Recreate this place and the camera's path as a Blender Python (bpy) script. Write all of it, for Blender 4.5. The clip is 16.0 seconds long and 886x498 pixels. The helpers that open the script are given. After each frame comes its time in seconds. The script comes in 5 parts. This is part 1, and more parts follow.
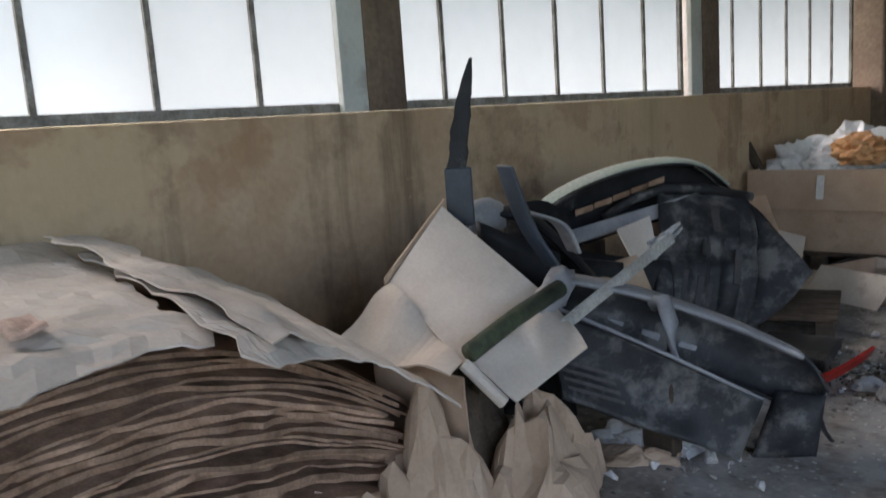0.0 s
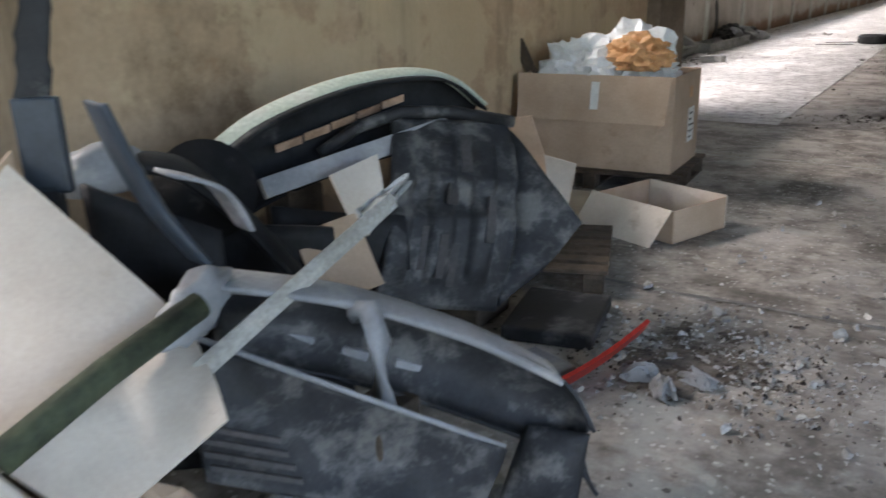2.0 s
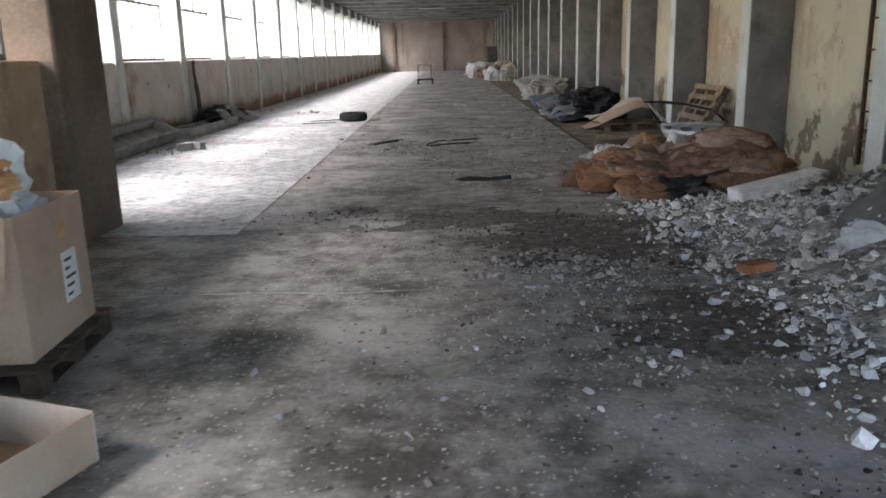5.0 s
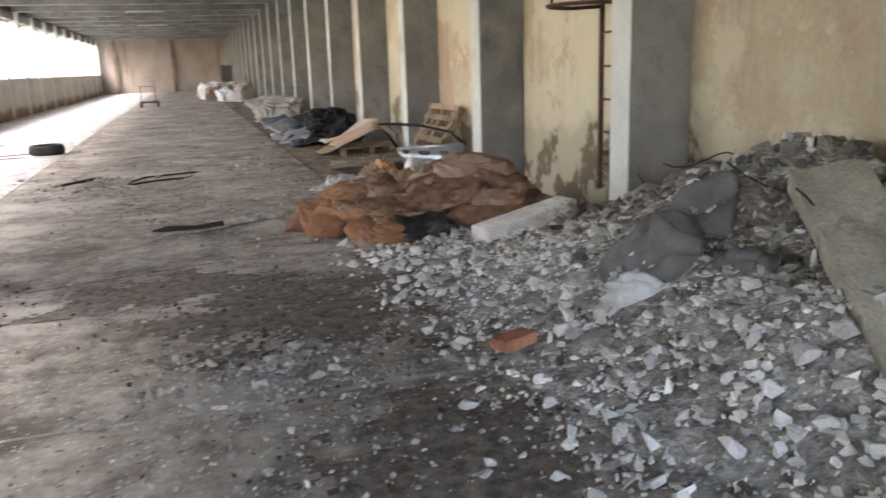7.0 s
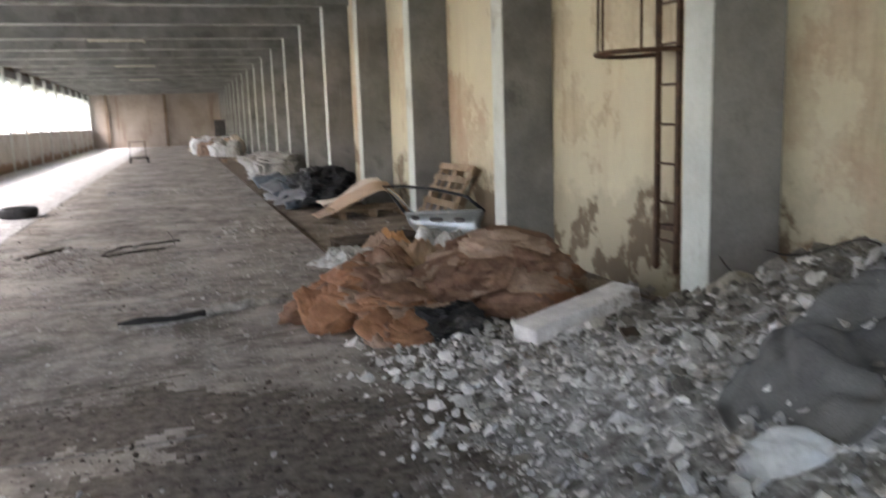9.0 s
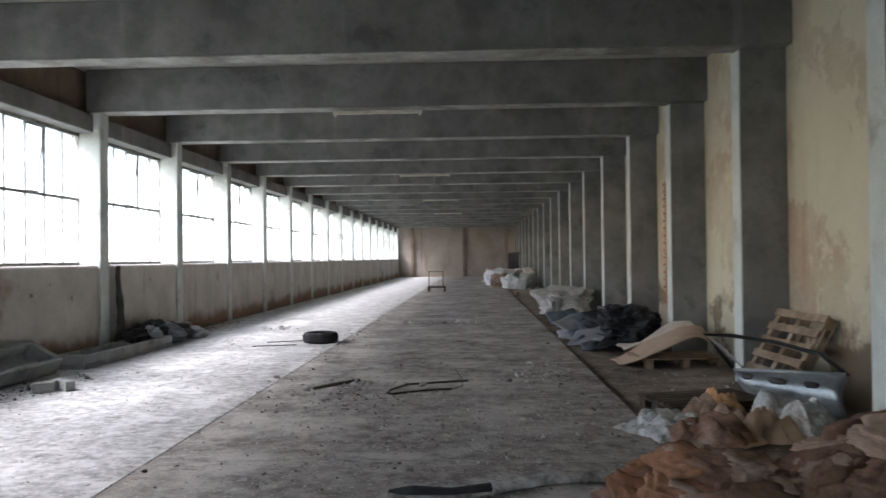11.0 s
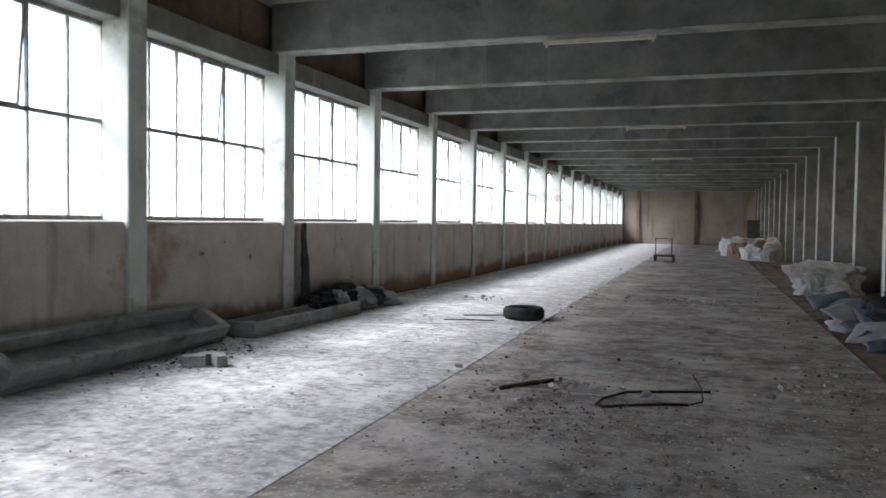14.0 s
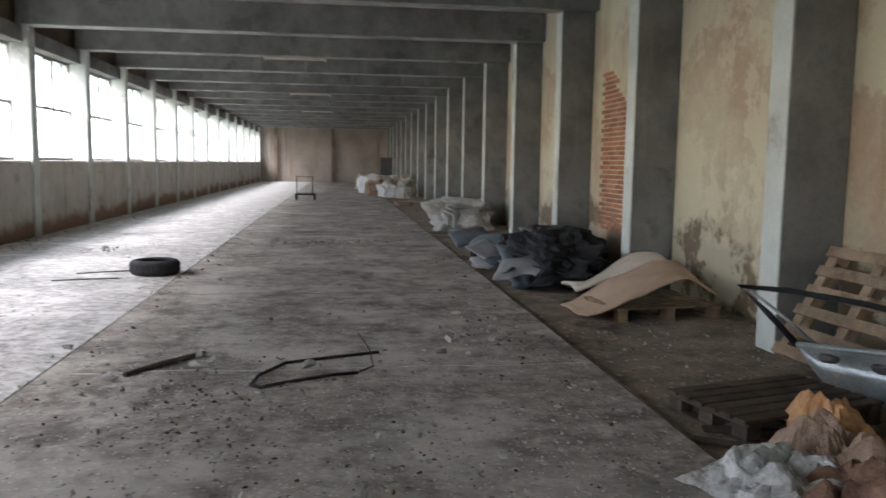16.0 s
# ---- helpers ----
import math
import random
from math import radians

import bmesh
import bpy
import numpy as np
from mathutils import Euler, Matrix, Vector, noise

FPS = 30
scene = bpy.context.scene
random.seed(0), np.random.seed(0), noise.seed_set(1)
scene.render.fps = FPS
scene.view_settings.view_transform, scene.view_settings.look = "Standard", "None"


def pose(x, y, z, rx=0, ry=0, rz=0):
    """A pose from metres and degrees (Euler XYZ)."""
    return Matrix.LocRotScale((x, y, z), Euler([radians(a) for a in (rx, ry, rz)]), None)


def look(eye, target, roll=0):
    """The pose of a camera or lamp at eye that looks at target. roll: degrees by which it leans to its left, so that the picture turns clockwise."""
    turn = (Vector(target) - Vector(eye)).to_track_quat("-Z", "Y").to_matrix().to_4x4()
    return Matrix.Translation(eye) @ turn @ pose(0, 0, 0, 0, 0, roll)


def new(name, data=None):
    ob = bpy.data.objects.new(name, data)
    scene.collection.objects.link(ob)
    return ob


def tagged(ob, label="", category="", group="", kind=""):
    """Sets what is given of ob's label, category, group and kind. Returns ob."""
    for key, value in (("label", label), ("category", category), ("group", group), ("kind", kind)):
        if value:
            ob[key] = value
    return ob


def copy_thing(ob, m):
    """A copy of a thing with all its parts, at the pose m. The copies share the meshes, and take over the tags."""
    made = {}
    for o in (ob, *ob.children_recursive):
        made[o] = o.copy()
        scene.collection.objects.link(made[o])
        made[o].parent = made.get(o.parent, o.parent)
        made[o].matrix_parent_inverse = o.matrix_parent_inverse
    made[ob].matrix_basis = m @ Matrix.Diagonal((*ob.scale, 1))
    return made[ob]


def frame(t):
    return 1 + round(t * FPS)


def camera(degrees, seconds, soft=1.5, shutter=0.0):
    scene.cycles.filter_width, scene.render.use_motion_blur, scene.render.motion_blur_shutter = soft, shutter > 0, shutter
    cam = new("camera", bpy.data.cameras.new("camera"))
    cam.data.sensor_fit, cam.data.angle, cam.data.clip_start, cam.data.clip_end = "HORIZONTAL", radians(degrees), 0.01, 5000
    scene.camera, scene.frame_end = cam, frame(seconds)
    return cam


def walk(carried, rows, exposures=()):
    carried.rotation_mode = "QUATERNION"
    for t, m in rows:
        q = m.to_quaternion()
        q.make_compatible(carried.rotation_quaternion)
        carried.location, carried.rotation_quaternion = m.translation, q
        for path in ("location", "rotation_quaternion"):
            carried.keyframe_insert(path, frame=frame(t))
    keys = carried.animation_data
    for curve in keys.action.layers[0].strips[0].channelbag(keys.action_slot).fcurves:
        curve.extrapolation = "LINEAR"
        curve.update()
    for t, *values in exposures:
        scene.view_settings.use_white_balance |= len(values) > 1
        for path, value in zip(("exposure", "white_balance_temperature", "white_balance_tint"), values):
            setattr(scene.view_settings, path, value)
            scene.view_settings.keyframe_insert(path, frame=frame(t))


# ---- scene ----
cam = camera(58.5, 16.0, soft=1.5, shutter=0.35)
PATH = [
    (0, (0.093, 0.068, 1.417), (-1.383, 1.381, 1.109), -4.0),
    (0.5, (-0.069, 0.341, 1.422), (-1.514, 1.631, 0.928), -3.6),
    (1, (-0.285, 0.631, 1.463), (-1.588, 2.038, 0.895), -1.5),
    (1.5, (-0.35, 0.957, 1.461), (-1.533, 2.45, 0.852), -2.0),
    (2, (-0.406, 1.295, 1.475), (-1.459, 2.875, 0.847), -1.6),
    (2.5, (-0.48, 1.656, 1.497), (-1.299, 3.369, 0.867), -0.9),
    (3, (-0.466, 2.003, 1.5), (-1.147, 3.784, 0.897), -1.6),
    (3.5, (-0.374, 2.391, 1.522), (-0.893, 4.231, 0.934), -0.8),
    (4, (-0.307, 2.707, 1.513), (-0.641, 4.595, 0.943), -0.4),
    (4.5, (-0.284, 3.086, 1.54), (-0.423, 5.012, 1.02), -1.2),
    (5, (-0.176, 3.435, 1.504), (-0.197, 5.376, 1.022), -1.4),
    (7.3, (0.401, 5.082, 1.504), (1.157, 6.878, 1.053), -1.1),
    (7.5, (0.43, 5.232, 1.499), (1.307, 6.967, 1.033), -0.3),
    (8, (0.421, 5.596, 1.536), (1.382, 7.285, 1.065), 0.1),
    (8.5, (0.435, 5.893, 1.54), (1.285, 7.644, 1.08), -0.9),
    (9, (0.475, 6.216, 1.553), (1.083, 8.092, 1.223), -2.0),
    (9.5, (0.543, 6.589, 1.497), (0.978, 8.539, 1.411), -2.4),
    (11.8, (0.432, 8.197, 1.565), (0.061, 10.162, 1.6), -1.0),
    (12, (0.438, 8.345, 1.568), (-0.005, 10.295, 1.602), -1.3),
    (12.5, (0.456, 8.723, 1.569), (-0.137, 10.633, 1.584), -1.0),
    (13, (0.384, 9.189, 1.534), (-0.262, 11.081, 1.526), -0.7),
    (13.5, (0.324, 9.543, 1.535), (-0.324, 11.435, 1.511), -0.4),
    (14, (0.281, 9.964, 1.525), (-0.347, 11.861, 1.454), 0.8),
    (14.5, (0.195, 10.374, 1.509), (-0.184, 12.334, 1.399), 1.6),
    (15, (0.046, 10.69, 1.538), (-0.117, 12.678, 1.397), 1.4),
    (15.5, (0.024, 10.985, 1.517), (0.073, 12.978, 1.351), 1.1),
    (16, (0.045, 11.22, 1.527), (0.306, 13.191, 1.312), 0.8),
]
SKY = 0.12
EXPOSURES = [(0, 2.4, 6800, 21), (0.5, 2.95, 6900, 21), (2, 3.2, 6800, 18), (3.5, 3.35, 6600, 17), (5, 3.2, 6400, 17), (7.3, 4.15, 6900, 20), (8.2, 4.2, 6900, 20), (8.6, 4.0, 6800, 19), (9.4, 3.72, 6500, 18), (12.3, 2.6, 6000, 13), (14, 2.65, 6000, 13), (16, 3.05, 6250, 14)]
walk(cam, [(t, look(e, g, r)) for t, e, g, r in PATH], EXPOSURES)

# ---------- world and light: overcast day ----------
world = bpy.data.worlds.new("overcast_sky")
scene.world = world
world.use_nodes = True
wn = world.node_tree.nodes
sky = wn.new("ShaderNodeTexSky")
sky.sky_type = 'NISHITA'
sky.sun_disc = False
sky.sun_elevation = radians(38)
sky.sun_rotation = radians(250)
sky.dust_density = 1.5
sky.ozone_density = 1.0
wn["Background"].inputs["Strength"].default_value = SKY
world.node_tree.links.new(sky.outputs["Color"], wn["Background"].inputs["Color"])
sun_data = bpy.data.lights.new("sun", 'SUN')
sun_data.energy = 1.2
sun_data.angle = radians(25)
sun_data.color = (1.0, 0.98, 0.95)
sun_ob = new("sun", sun_data)
sun_ob.matrix_world = look((-30, 20, 30), (0, 28, 0))

# ---------- materials ----------
def mat(name, c1, c2, scale=3.0, rough=0.85, bump=0.15, fine=60.0, metal=0.0, c3=None, big=0.5,
        grain=0.45, vary=0.0, coords="Object", detail=6.0, spots=0.62, spec=0.3, bumpd=0.01):
    m = bpy.data.materials.new(name)
    m.use_nodes = True
    n, l = m.node_tree.nodes, m.node_tree.links
    b = n["Principled BSDF"]
    b.inputs["Metallic"].default_value = metal
    b.inputs["Specular IOR Level"].default_value = spec
    if coords == "World":
        co = n.new("ShaderNodeNewGeometry").outputs["Position"]
    else:
        co = n.new("ShaderNodeTexCoord").outputs["Object"]
    a = n.new("ShaderNodeTexNoise")
    a.inputs["Scale"].default_value, a.inputs["Detail"].default_value = scale, detail
    a.inputs["Roughness"].default_value = 0.62
    l.new(co, a.inputs["Vector"])
    r = n.new("ShaderNodeValToRGB")
    r.color_ramp.elements[0].position, r.color_ramp.elements[1].position = 0.36, 0.66
    r.color_ramp.elements[0].color, r.color_ramp.elements[1].color = (*c1, 1), (*c2, 1)
    l.new(a.outputs["Fac"], r.inputs["Fac"])
    col = r.outputs["Color"]
    if c3:
        s = n.new("ShaderNodeTexNoise")
        s.inputs["Scale"].default_value, s.inputs["Detail"].default_value = big, 7
        s.inputs["Roughness"].default_value = 0.68
        l.new(co, s.inputs["Vector"])
        sr = n.new("ShaderNodeValToRGB")
        sr.color_ramp.elements[0].position, sr.color_ramp.elements[1].position = spots - 0.06, spots + 0.05
        l.new(s.outputs["Fac"], sr.inputs["Fac"])
        x = n.new("ShaderNodeMix")
        x.data_type = 'RGBA'
        l.new(sr.outputs["Color"], x.inputs["Factor"])
        l.new(col, x.inputs["A"])
        x.inputs["B"].default_value = (*c3, 1)
        col = x.outputs["Result"]
    f = n.new("ShaderNodeTexNoise")
    f.inputs["Scale"].default_value, f.inputs["Detail"].default_value = fine, 4
    l.new(co, f.inputs["Vector"])
    g = n.new("ShaderNodeMix")
    g.data_type, g.blend_type = 'RGBA', 'OVERLAY'
    g.inputs["Factor"].default_value = grain
    l.new(col, g.inputs["A"])
    l.new(f.outputs["Fac"], g.inputs["B"])
    col = g.outputs["Result"]
    if vary:
        oi = n.new("ShaderNodeObjectInfo")
        ge = n.new("ShaderNodeNewGeometry")
        ad = n.new("ShaderNodeMath")
        ad.operation = 'ADD'
        l.new(oi.outputs["Random"], ad.inputs[0])
        l.new(ge.outputs["Random Per Island"], ad.inputs[1])
        fr = n.new("ShaderNodeMath")
        fr.operation = 'FRACT'
        l.new(ad.outputs[0], fr.inputs[0])
        mr = n.new("ShaderNodeMapRange")
        mr.inputs["To Min"].default_value, mr.inputs["To Max"].default_value = 1 - vary, 1 + vary
        l.new(fr.outputs[0], mr.inputs["Value"])
        h = n.new("ShaderNodeHueSaturation")
        l.new(mr.outputs["Result"], h.inputs["Value"])
        l.new(col, h.inputs["Color"])
        col = h.outputs["Color"]
    l.new(col, b.inputs["Base Color"])
    rr = n.new("ShaderNodeMapRange")
    rr.inputs["To Min"].default_value, rr.inputs["To Max"].default_value = max(rough - 0.15, 0.05), min(rough + 0.12, 1)
    l.new(a.outputs["Fac"], rr.inputs["Value"])
    l.new(rr.outputs["Result"], b.inputs["Roughness"])
    if bump:
        mx = n.new("ShaderNodeMath")
        mx.operation = 'MULTIPLY_ADD'
        mx.inputs[1].default_value = 1.5
        l.new(a.outputs["Fac"], mx.inputs[0])
        l.new(f.outputs["Fac"], mx.inputs[2])
        bp = n.new("ShaderNodeBump")
        bp.inputs["Strength"].default_value, bp.inputs["Distance"].default_value = bump, bumpd
        l.new(mx.outputs[0], bp.inputs["Height"])
        l.new(bp.outputs["Normal"], b.inputs["Normal"])
    return m


def streaks(m, colour, scale=(1.2, 1.2, 0.12), low=0.55, high=0.75, amount=0.8):
    """Adds vertical runs of dirt to a material."""
    n, l = m.node_tree.nodes, m.node_tree.links
    b = n["Principled BSDF"]
    old = b.inputs["Base Color"].links[0].from_socket
    ge = n.new("ShaderNodeNewGeometry")
    mp = n.new("ShaderNodeMapping")
    mp.inputs["Scale"].default_value = scale
    l.new(ge.outputs["Position"], mp.inputs["Vector"])
    t = n.new("ShaderNodeTexNoise")
    t.inputs["Scale"].default_value, t.inputs["Detail"].default_value = 2.2, 8
    t.inputs["Roughness"].default_value = 0.65
    l.new(mp.outputs["Vector"], t.inputs["Vector"])
    mr = n.new("ShaderNodeMapRange")
    mr.inputs["From Min"].default_value, mr.inputs["From Max"].default_value = low, high
    mr.inputs["To Max"].default_value = amount
    l.new(t.outputs["Fac"], mr.inputs["Value"])
    x = n.new("ShaderNodeMix")
    x.data_type = 'RGBA'
    l.new(mr.outputs["Result"], x.inputs["Factor"])
    l.new(old, x.inputs["A"])
    x.inputs["B"].default_value = (*colour, 1)
    l.new(x.outputs["Result"], b.inputs["Base Color"])
    return m


def damp_band(m, colour, top=0.7, ragged=0.9):
    """Rising damp: a ragged stain with its own outline along the foot of a wall."""
    n, l = m.node_tree.nodes, m.node_tree.links
    b = n["Principled BSDF"]
    old = b.inputs["Base Color"].links[0].from_socket
    ge = n.new("ShaderNodeNewGeometry")
    sp = n.new("ShaderNodeSeparateXYZ")
    l.new(ge.outputs["Position"], sp.inputs[0])
    t = n.new("ShaderNodeTexNoise")
    t.inputs["Scale"].default_value, t.inputs["Detail"].default_value = 0.9, 9
    t.inputs["Roughness"].default_value = 0.7
    l.new(ge.outputs["Position"], t.inputs["Vector"])
    ad = n.new("ShaderNodeMath")
    ad.operation = 'MULTIPLY_ADD'
    ad.inputs[1].default_value = -ragged * 2.2
    l.new(t.outputs["Fac"], ad.inputs[0])
    l.new(sp.outputs["Z"], ad.inputs[2])
    mr = n.new("ShaderNodeMapRange")
    mr.inputs["From Min"].default_value, mr.inputs["From Max"].default_value = top - ragged * 1.1 - 0.12, top - ragged * 1.1 + 0.06
    mr.inputs["To Min"].default_value, mr.inputs["To Max"].default_value = 0.85, 0.0
    l.new(ad.outputs[0], mr.inputs["Value"])
    x = n.new("ShaderNodeMix")
    x.data_type = 'RGBA'
    l.new(mr.outputs["Result"], x.inputs["Factor"])
    l.new(old, x.inputs["A"])
    x.inputs["B"].default_value = (*colour, 1)
    l.new(x.outputs["Result"], b.inputs["Base Color"])
    return m


def speckle(m, colour, scale=30.0, size=0.25, amount=0.8, share=0.4):
    """Adds scattered chips and flecks of one colour: irregular cells, only some of them filled."""
    n, l = m.node_tree.nodes, m.node_tree.links
    b = n["Principled BSDF"]
    old = b.inputs["Base Color"].links[0].from_socket
    ge = n.new("ShaderNodeNewGeometry")
    w = n.new("ShaderNodeTexNoise")
    w.inputs["Scale"].default_value, w.inputs["Detail"].default_value = scale * 1.3, 3
    l.new(ge.outputs["Position"], w.inputs["Vector"])
    mx = n.new("ShaderNodeMix")
    mx.data_type, mx.blend_type = 'RGBA', 'LINEAR_LIGHT'
    mx.inputs["Factor"].default_value = 0.5 / scale
    l.new(ge.outputs["Position"], mx.inputs["A"])
    l.new(w.outputs["Color"], mx.inputs["B"])
    v = n.new("ShaderNodeTexVoronoi")
    v.inputs["Scale"].default_value = scale
    l.new(mx.outputs["Result"], v.inputs["Vector"])
    near = n.new("ShaderNodeMapRange")
    near.inputs["From Min"].default_value, near.inputs["From Max"].default_value = size, size * 0.7
    l.new(v.outputs["Distance"], near.inputs["Value"])
    sp = n.new("ShaderNodeSeparateColor")
    l.new(v.outputs["Color"], sp.inputs[0])
    few = n.new("ShaderNodeMapRange")
    few.inputs["From Min"].default_value, few.inputs["From Max"].default_value = share + 0.02, share - 0.15
    few.inputs["To Max"].default_value = amount
    l.new(sp.outputs[0], few.inputs["Value"])
    mu = n.new("ShaderNodeMath")
    mu.operation = 'MULTIPLY'
    l.new(near.outputs["Result"], mu.inputs[0])
    l.new(few.outputs["Result"], mu.inputs[1])
    x = n.new("ShaderNodeMix")
    x.data_type = 'RGBA'
    l.new(mu.outputs[0], x.inputs["Factor"])
    l.new(old, x.inputs["A"])
    x.inputs["B"].default_value = (*colour, 1)
    l.new(x.outputs["Result"], b.inputs["Base Color"])
    return m


def patches(m, colour, scale=0.8, low=0.5, high=0.6, amount=0.8, stretch=(1, 1, 1), seed=0.0):
    """Adds ragged patches of another colour: worn screed, dust drifts, flaked paint."""
    n, l = m.node_tree.nodes, m.node_tree.links
    b = n["Principled BSDF"]
    old = b.inputs["Base Color"].links[0].from_socket
    ge = n.new("ShaderNodeNewGeometry")
    mp = n.new("ShaderNodeMapping")
    mp.inputs["Scale"].default_value = stretch
    mp.inputs["Location"].default_value = (seed, seed * 0.7, 0)
    l.new(ge.outputs["Position"], mp.inputs["Vector"])
    t = n.new("ShaderNodeTexNoise")
    t.inputs["Scale"].default_value, t.inputs["Detail"].default_value = scale, 12
    t.inputs["Roughness"].default_value = 0.66
    l.new(mp.outputs["Vector"], t.inputs["Vector"])
    mr = n.new("ShaderNodeMapRange")
    mr.inputs["From Min"].default_value, mr.inputs["From Max"].default_value = low, high
    mr.inputs["To Max"].default_value = amount
    l.new(t.outputs["Fac"], mr.inputs["Value"])
    x = n.new("ShaderNodeMix")
    x.data_type = 'RGBA'
    l.new(mr.outputs["Result"], x.inputs["Factor"])
    l.new(old, x.inputs["A"])
    x.inputs["B"].default_value = (*colour, 1)
    l.new(x.outputs["Result"], b.inputs["Base Color"])
    return m


# west strip: pale dust, and the window light is put into the colour too
M_FLOOR_W = mat("dusty_concrete_with_window_light", (0.26, 0.255, 0.25), (0.62, 0.61, 0.60), 9, 0.75, 0.6, 22, c3=(0.13, 0.115, 0.10), big=3.5, spots=0.64, detail=10, coords="World", spec=0.4)
M_FLOOR_M = mat("dirty_brown_concrete", (0.16, 0.142, 0.125), (0.43, 0.392, 0.35), 5.5, 0.72, 0.6, 26, c3=(0.12, 0.105, 0.09), big=1.1, spots=0.575, detail=12, coords="World", spec=0.4)
M_FLOOR_E = mat("earthy_floor", (0.15, 0.12, 0.09), (0.30, 0.25, 0.20), 2.5, 0.95, 0.6, 35, c3=(0.08, 0.06, 0.045), big=1.1, spots=0.6, coords="World")
speckle(speckle(patches(M_FLOOR_W, (0.70, 0.69, 0.68), 2.2, 0.50, 0.60, 0.7), (0.10, 0.085, 0.07), 14, 0.30, 0.75, 0.16), (0.78, 0.77, 0.75), 24, 0.3, 0.8, 0.25)
patches(M_FLOOR_M, (0.55, 0.515, 0.475), 0.9, 0.49, 0.62, 0.7)
patches(M_FLOOR_M, (0.42, 0.44, 0.42), 0.55, 0.60, 0.64, 0.5, seed=7.0)
patches(M_FLOOR_M, (0.085, 0.072, 0.06), 1.7, 0.585, 0.66, 0.7, seed=3.0)
speckle(speckle(speckle(M_FLOOR_M, (0.58, 0.56, 0.52), 11, 0.34, 0.45, 0.2), (0.66, 0.64, 0.60), 34, 0.34, 0.75, 0.3), (0.05, 0.042, 0.035), 19, 0.3, 0.8, 0.2)
speckle(speckle(M_FLOOR_E, (0.48, 0.43, 0.36), 16, 0.34, 0.8, 0.25), (0.05, 0.04, 0.03), 24, 0.32, 0.8, 0.25)
M_OCHRE = damp_band(streaks(mat("ochre_plaster", (0.43, 0.30, 0.19), (0.56, 0.42, 0.285), 1.4, 0.9, 0.25, 30, c3=(0.25, 0.17, 0.105), big=0.7, spots=0.57, grain=0.15, coords="World"), (0.13, 0.09, 0.06), low=0.54, high=0.72), (0.13, 0.085, 0.055), top=0.40, ragged=0.5)
patches(M_OCHRE, (0.60, 0.47, 0.30), 0.9, 0.52, 0.56, 0.55, seed=5.0)
patches(M_OCHRE, (0.36, 0.20, 0.11), 1.3, 0.60, 0.66, 0.45, seed=11.0)
speckle(M_OCHRE, (0.10, 0.065, 0.04), 4.5, 0.20, 0.7, 0.28)
M_PALEW = damp_band(streaks(mat("pale_parapet_plaster", (0.42, 0.39, 0.35), (0.56, 0.53, 0.49), 1.6, 0.9, 0.25, 30, c3=(0.30, 0.23, 0.17), big=0.7, spots=0.62, grain=0.15, coords="World"), (0.22, 0.16, 0.11), low=0.58), (0.24, 0.14, 0.085), top=0.35, ragged=0.45)
M_CREAM = damp_band(streaks(mat("cream_plaster", (0.46, 0.40, 0.28), (0.58, 0.52, 0.38), 1.1, 0.88, 0.3, 25, c3=(0.45, 0.34, 0.24), big=0.4, spots=0.58, grain=0.15, coords="World"), (0.30, 0.19, 0.12), low=0.55, amount=0.75), (0.12, 0.085, 0.055), top=0.85, ragged=0.9)
speckle(M_PALEW, (0.12, 0.08, 0.055), 4.0, 0.22, 0.7, 0.25)
patches(M_CREAM, (0.64, 0.60, 0.44), 0.7, 0.50, 0.53, 0.6, seed=2.0)
patches(M_CREAM, (0.44, 0.27, 0.15), 0.55, 0.58, 0.68, 0.55, (1, 1, 0.25), seed=9.0)
speckle(M_CREAM, (0.16, 0.10, 0.065), 3.4, 0.22, 0.75, 0.22)
M_CONC = streaks(mat("grey_concrete", (0.15, 0.15, 0.143), (0.27, 0.27, 0.258), 1.6, 0.9, 0.25, 40, c3=(0.13, 0.13, 0.125), big=0.8, spots=0.6, grain=0.15, coords="World"), (0.38, 0.38, 0.36), low=0.6, amount=0.5)
M_PAINTC = mat("whitewashed_concrete", grain=0.15, c1=(0.50, 0.53, 0.50), c2=(0.62, 0.65, 0.61), scale=2.0, rough=0.85, bump=0.2, fine=40, c3=(0.36, 0.35, 0.31), big=1.3, spots=0.62, coords="World")
M_BROWNC = streaks(mat("brown_column_plaster", (0.15, 0.11, 0.08), (0.235, 0.18, 0.135), 1.4, 0.9, 0.2, 35, coords="World"), (0.09, 0.06, 0.045), low=0.58)
M_ENDW = streaks(mat("pinkish_end_plaster", (0.26, 0.22, 0.187), (0.36, 0.308, 0.265), 0.8, 0.9, 0.2, 20, grain=0.15, coords="World"), (0.18, 0.12, 0.09), low=0.55)
M_SOFFIT = mat("ceiling_concrete", (0.30, 0.29, 0.26), (0.44, 0.43, 0.39), 1.0, 0.9, 0.2, 30, c3=(0.22, 0.19, 0.15), big=0.5, coords="World")
# worn whitewash; its paleness also carries light bounced off the floor
M_SOFFW = mat("whitewash_soffit_with_bounce", (0.26, 0.26, 0.24), (0.46, 0.46, 0.43), 2.0, 0.9, 0.2, 40, c3=(0.20, 0.19, 0.17), big=0.9, spots=0.54, coords="World")
M_STEELW = mat("flaking_window_paint", (0.16, 0.15, 0.13), (0.36, 0.35, 0.32), 9, 0.7, 0.3, 80)
M_RUST = mat("rusty_steel", (0.06, 0.04, 0.03), (0.14, 0.085, 0.055), 12, 0.75, 0.3, 90, metal=0.4)
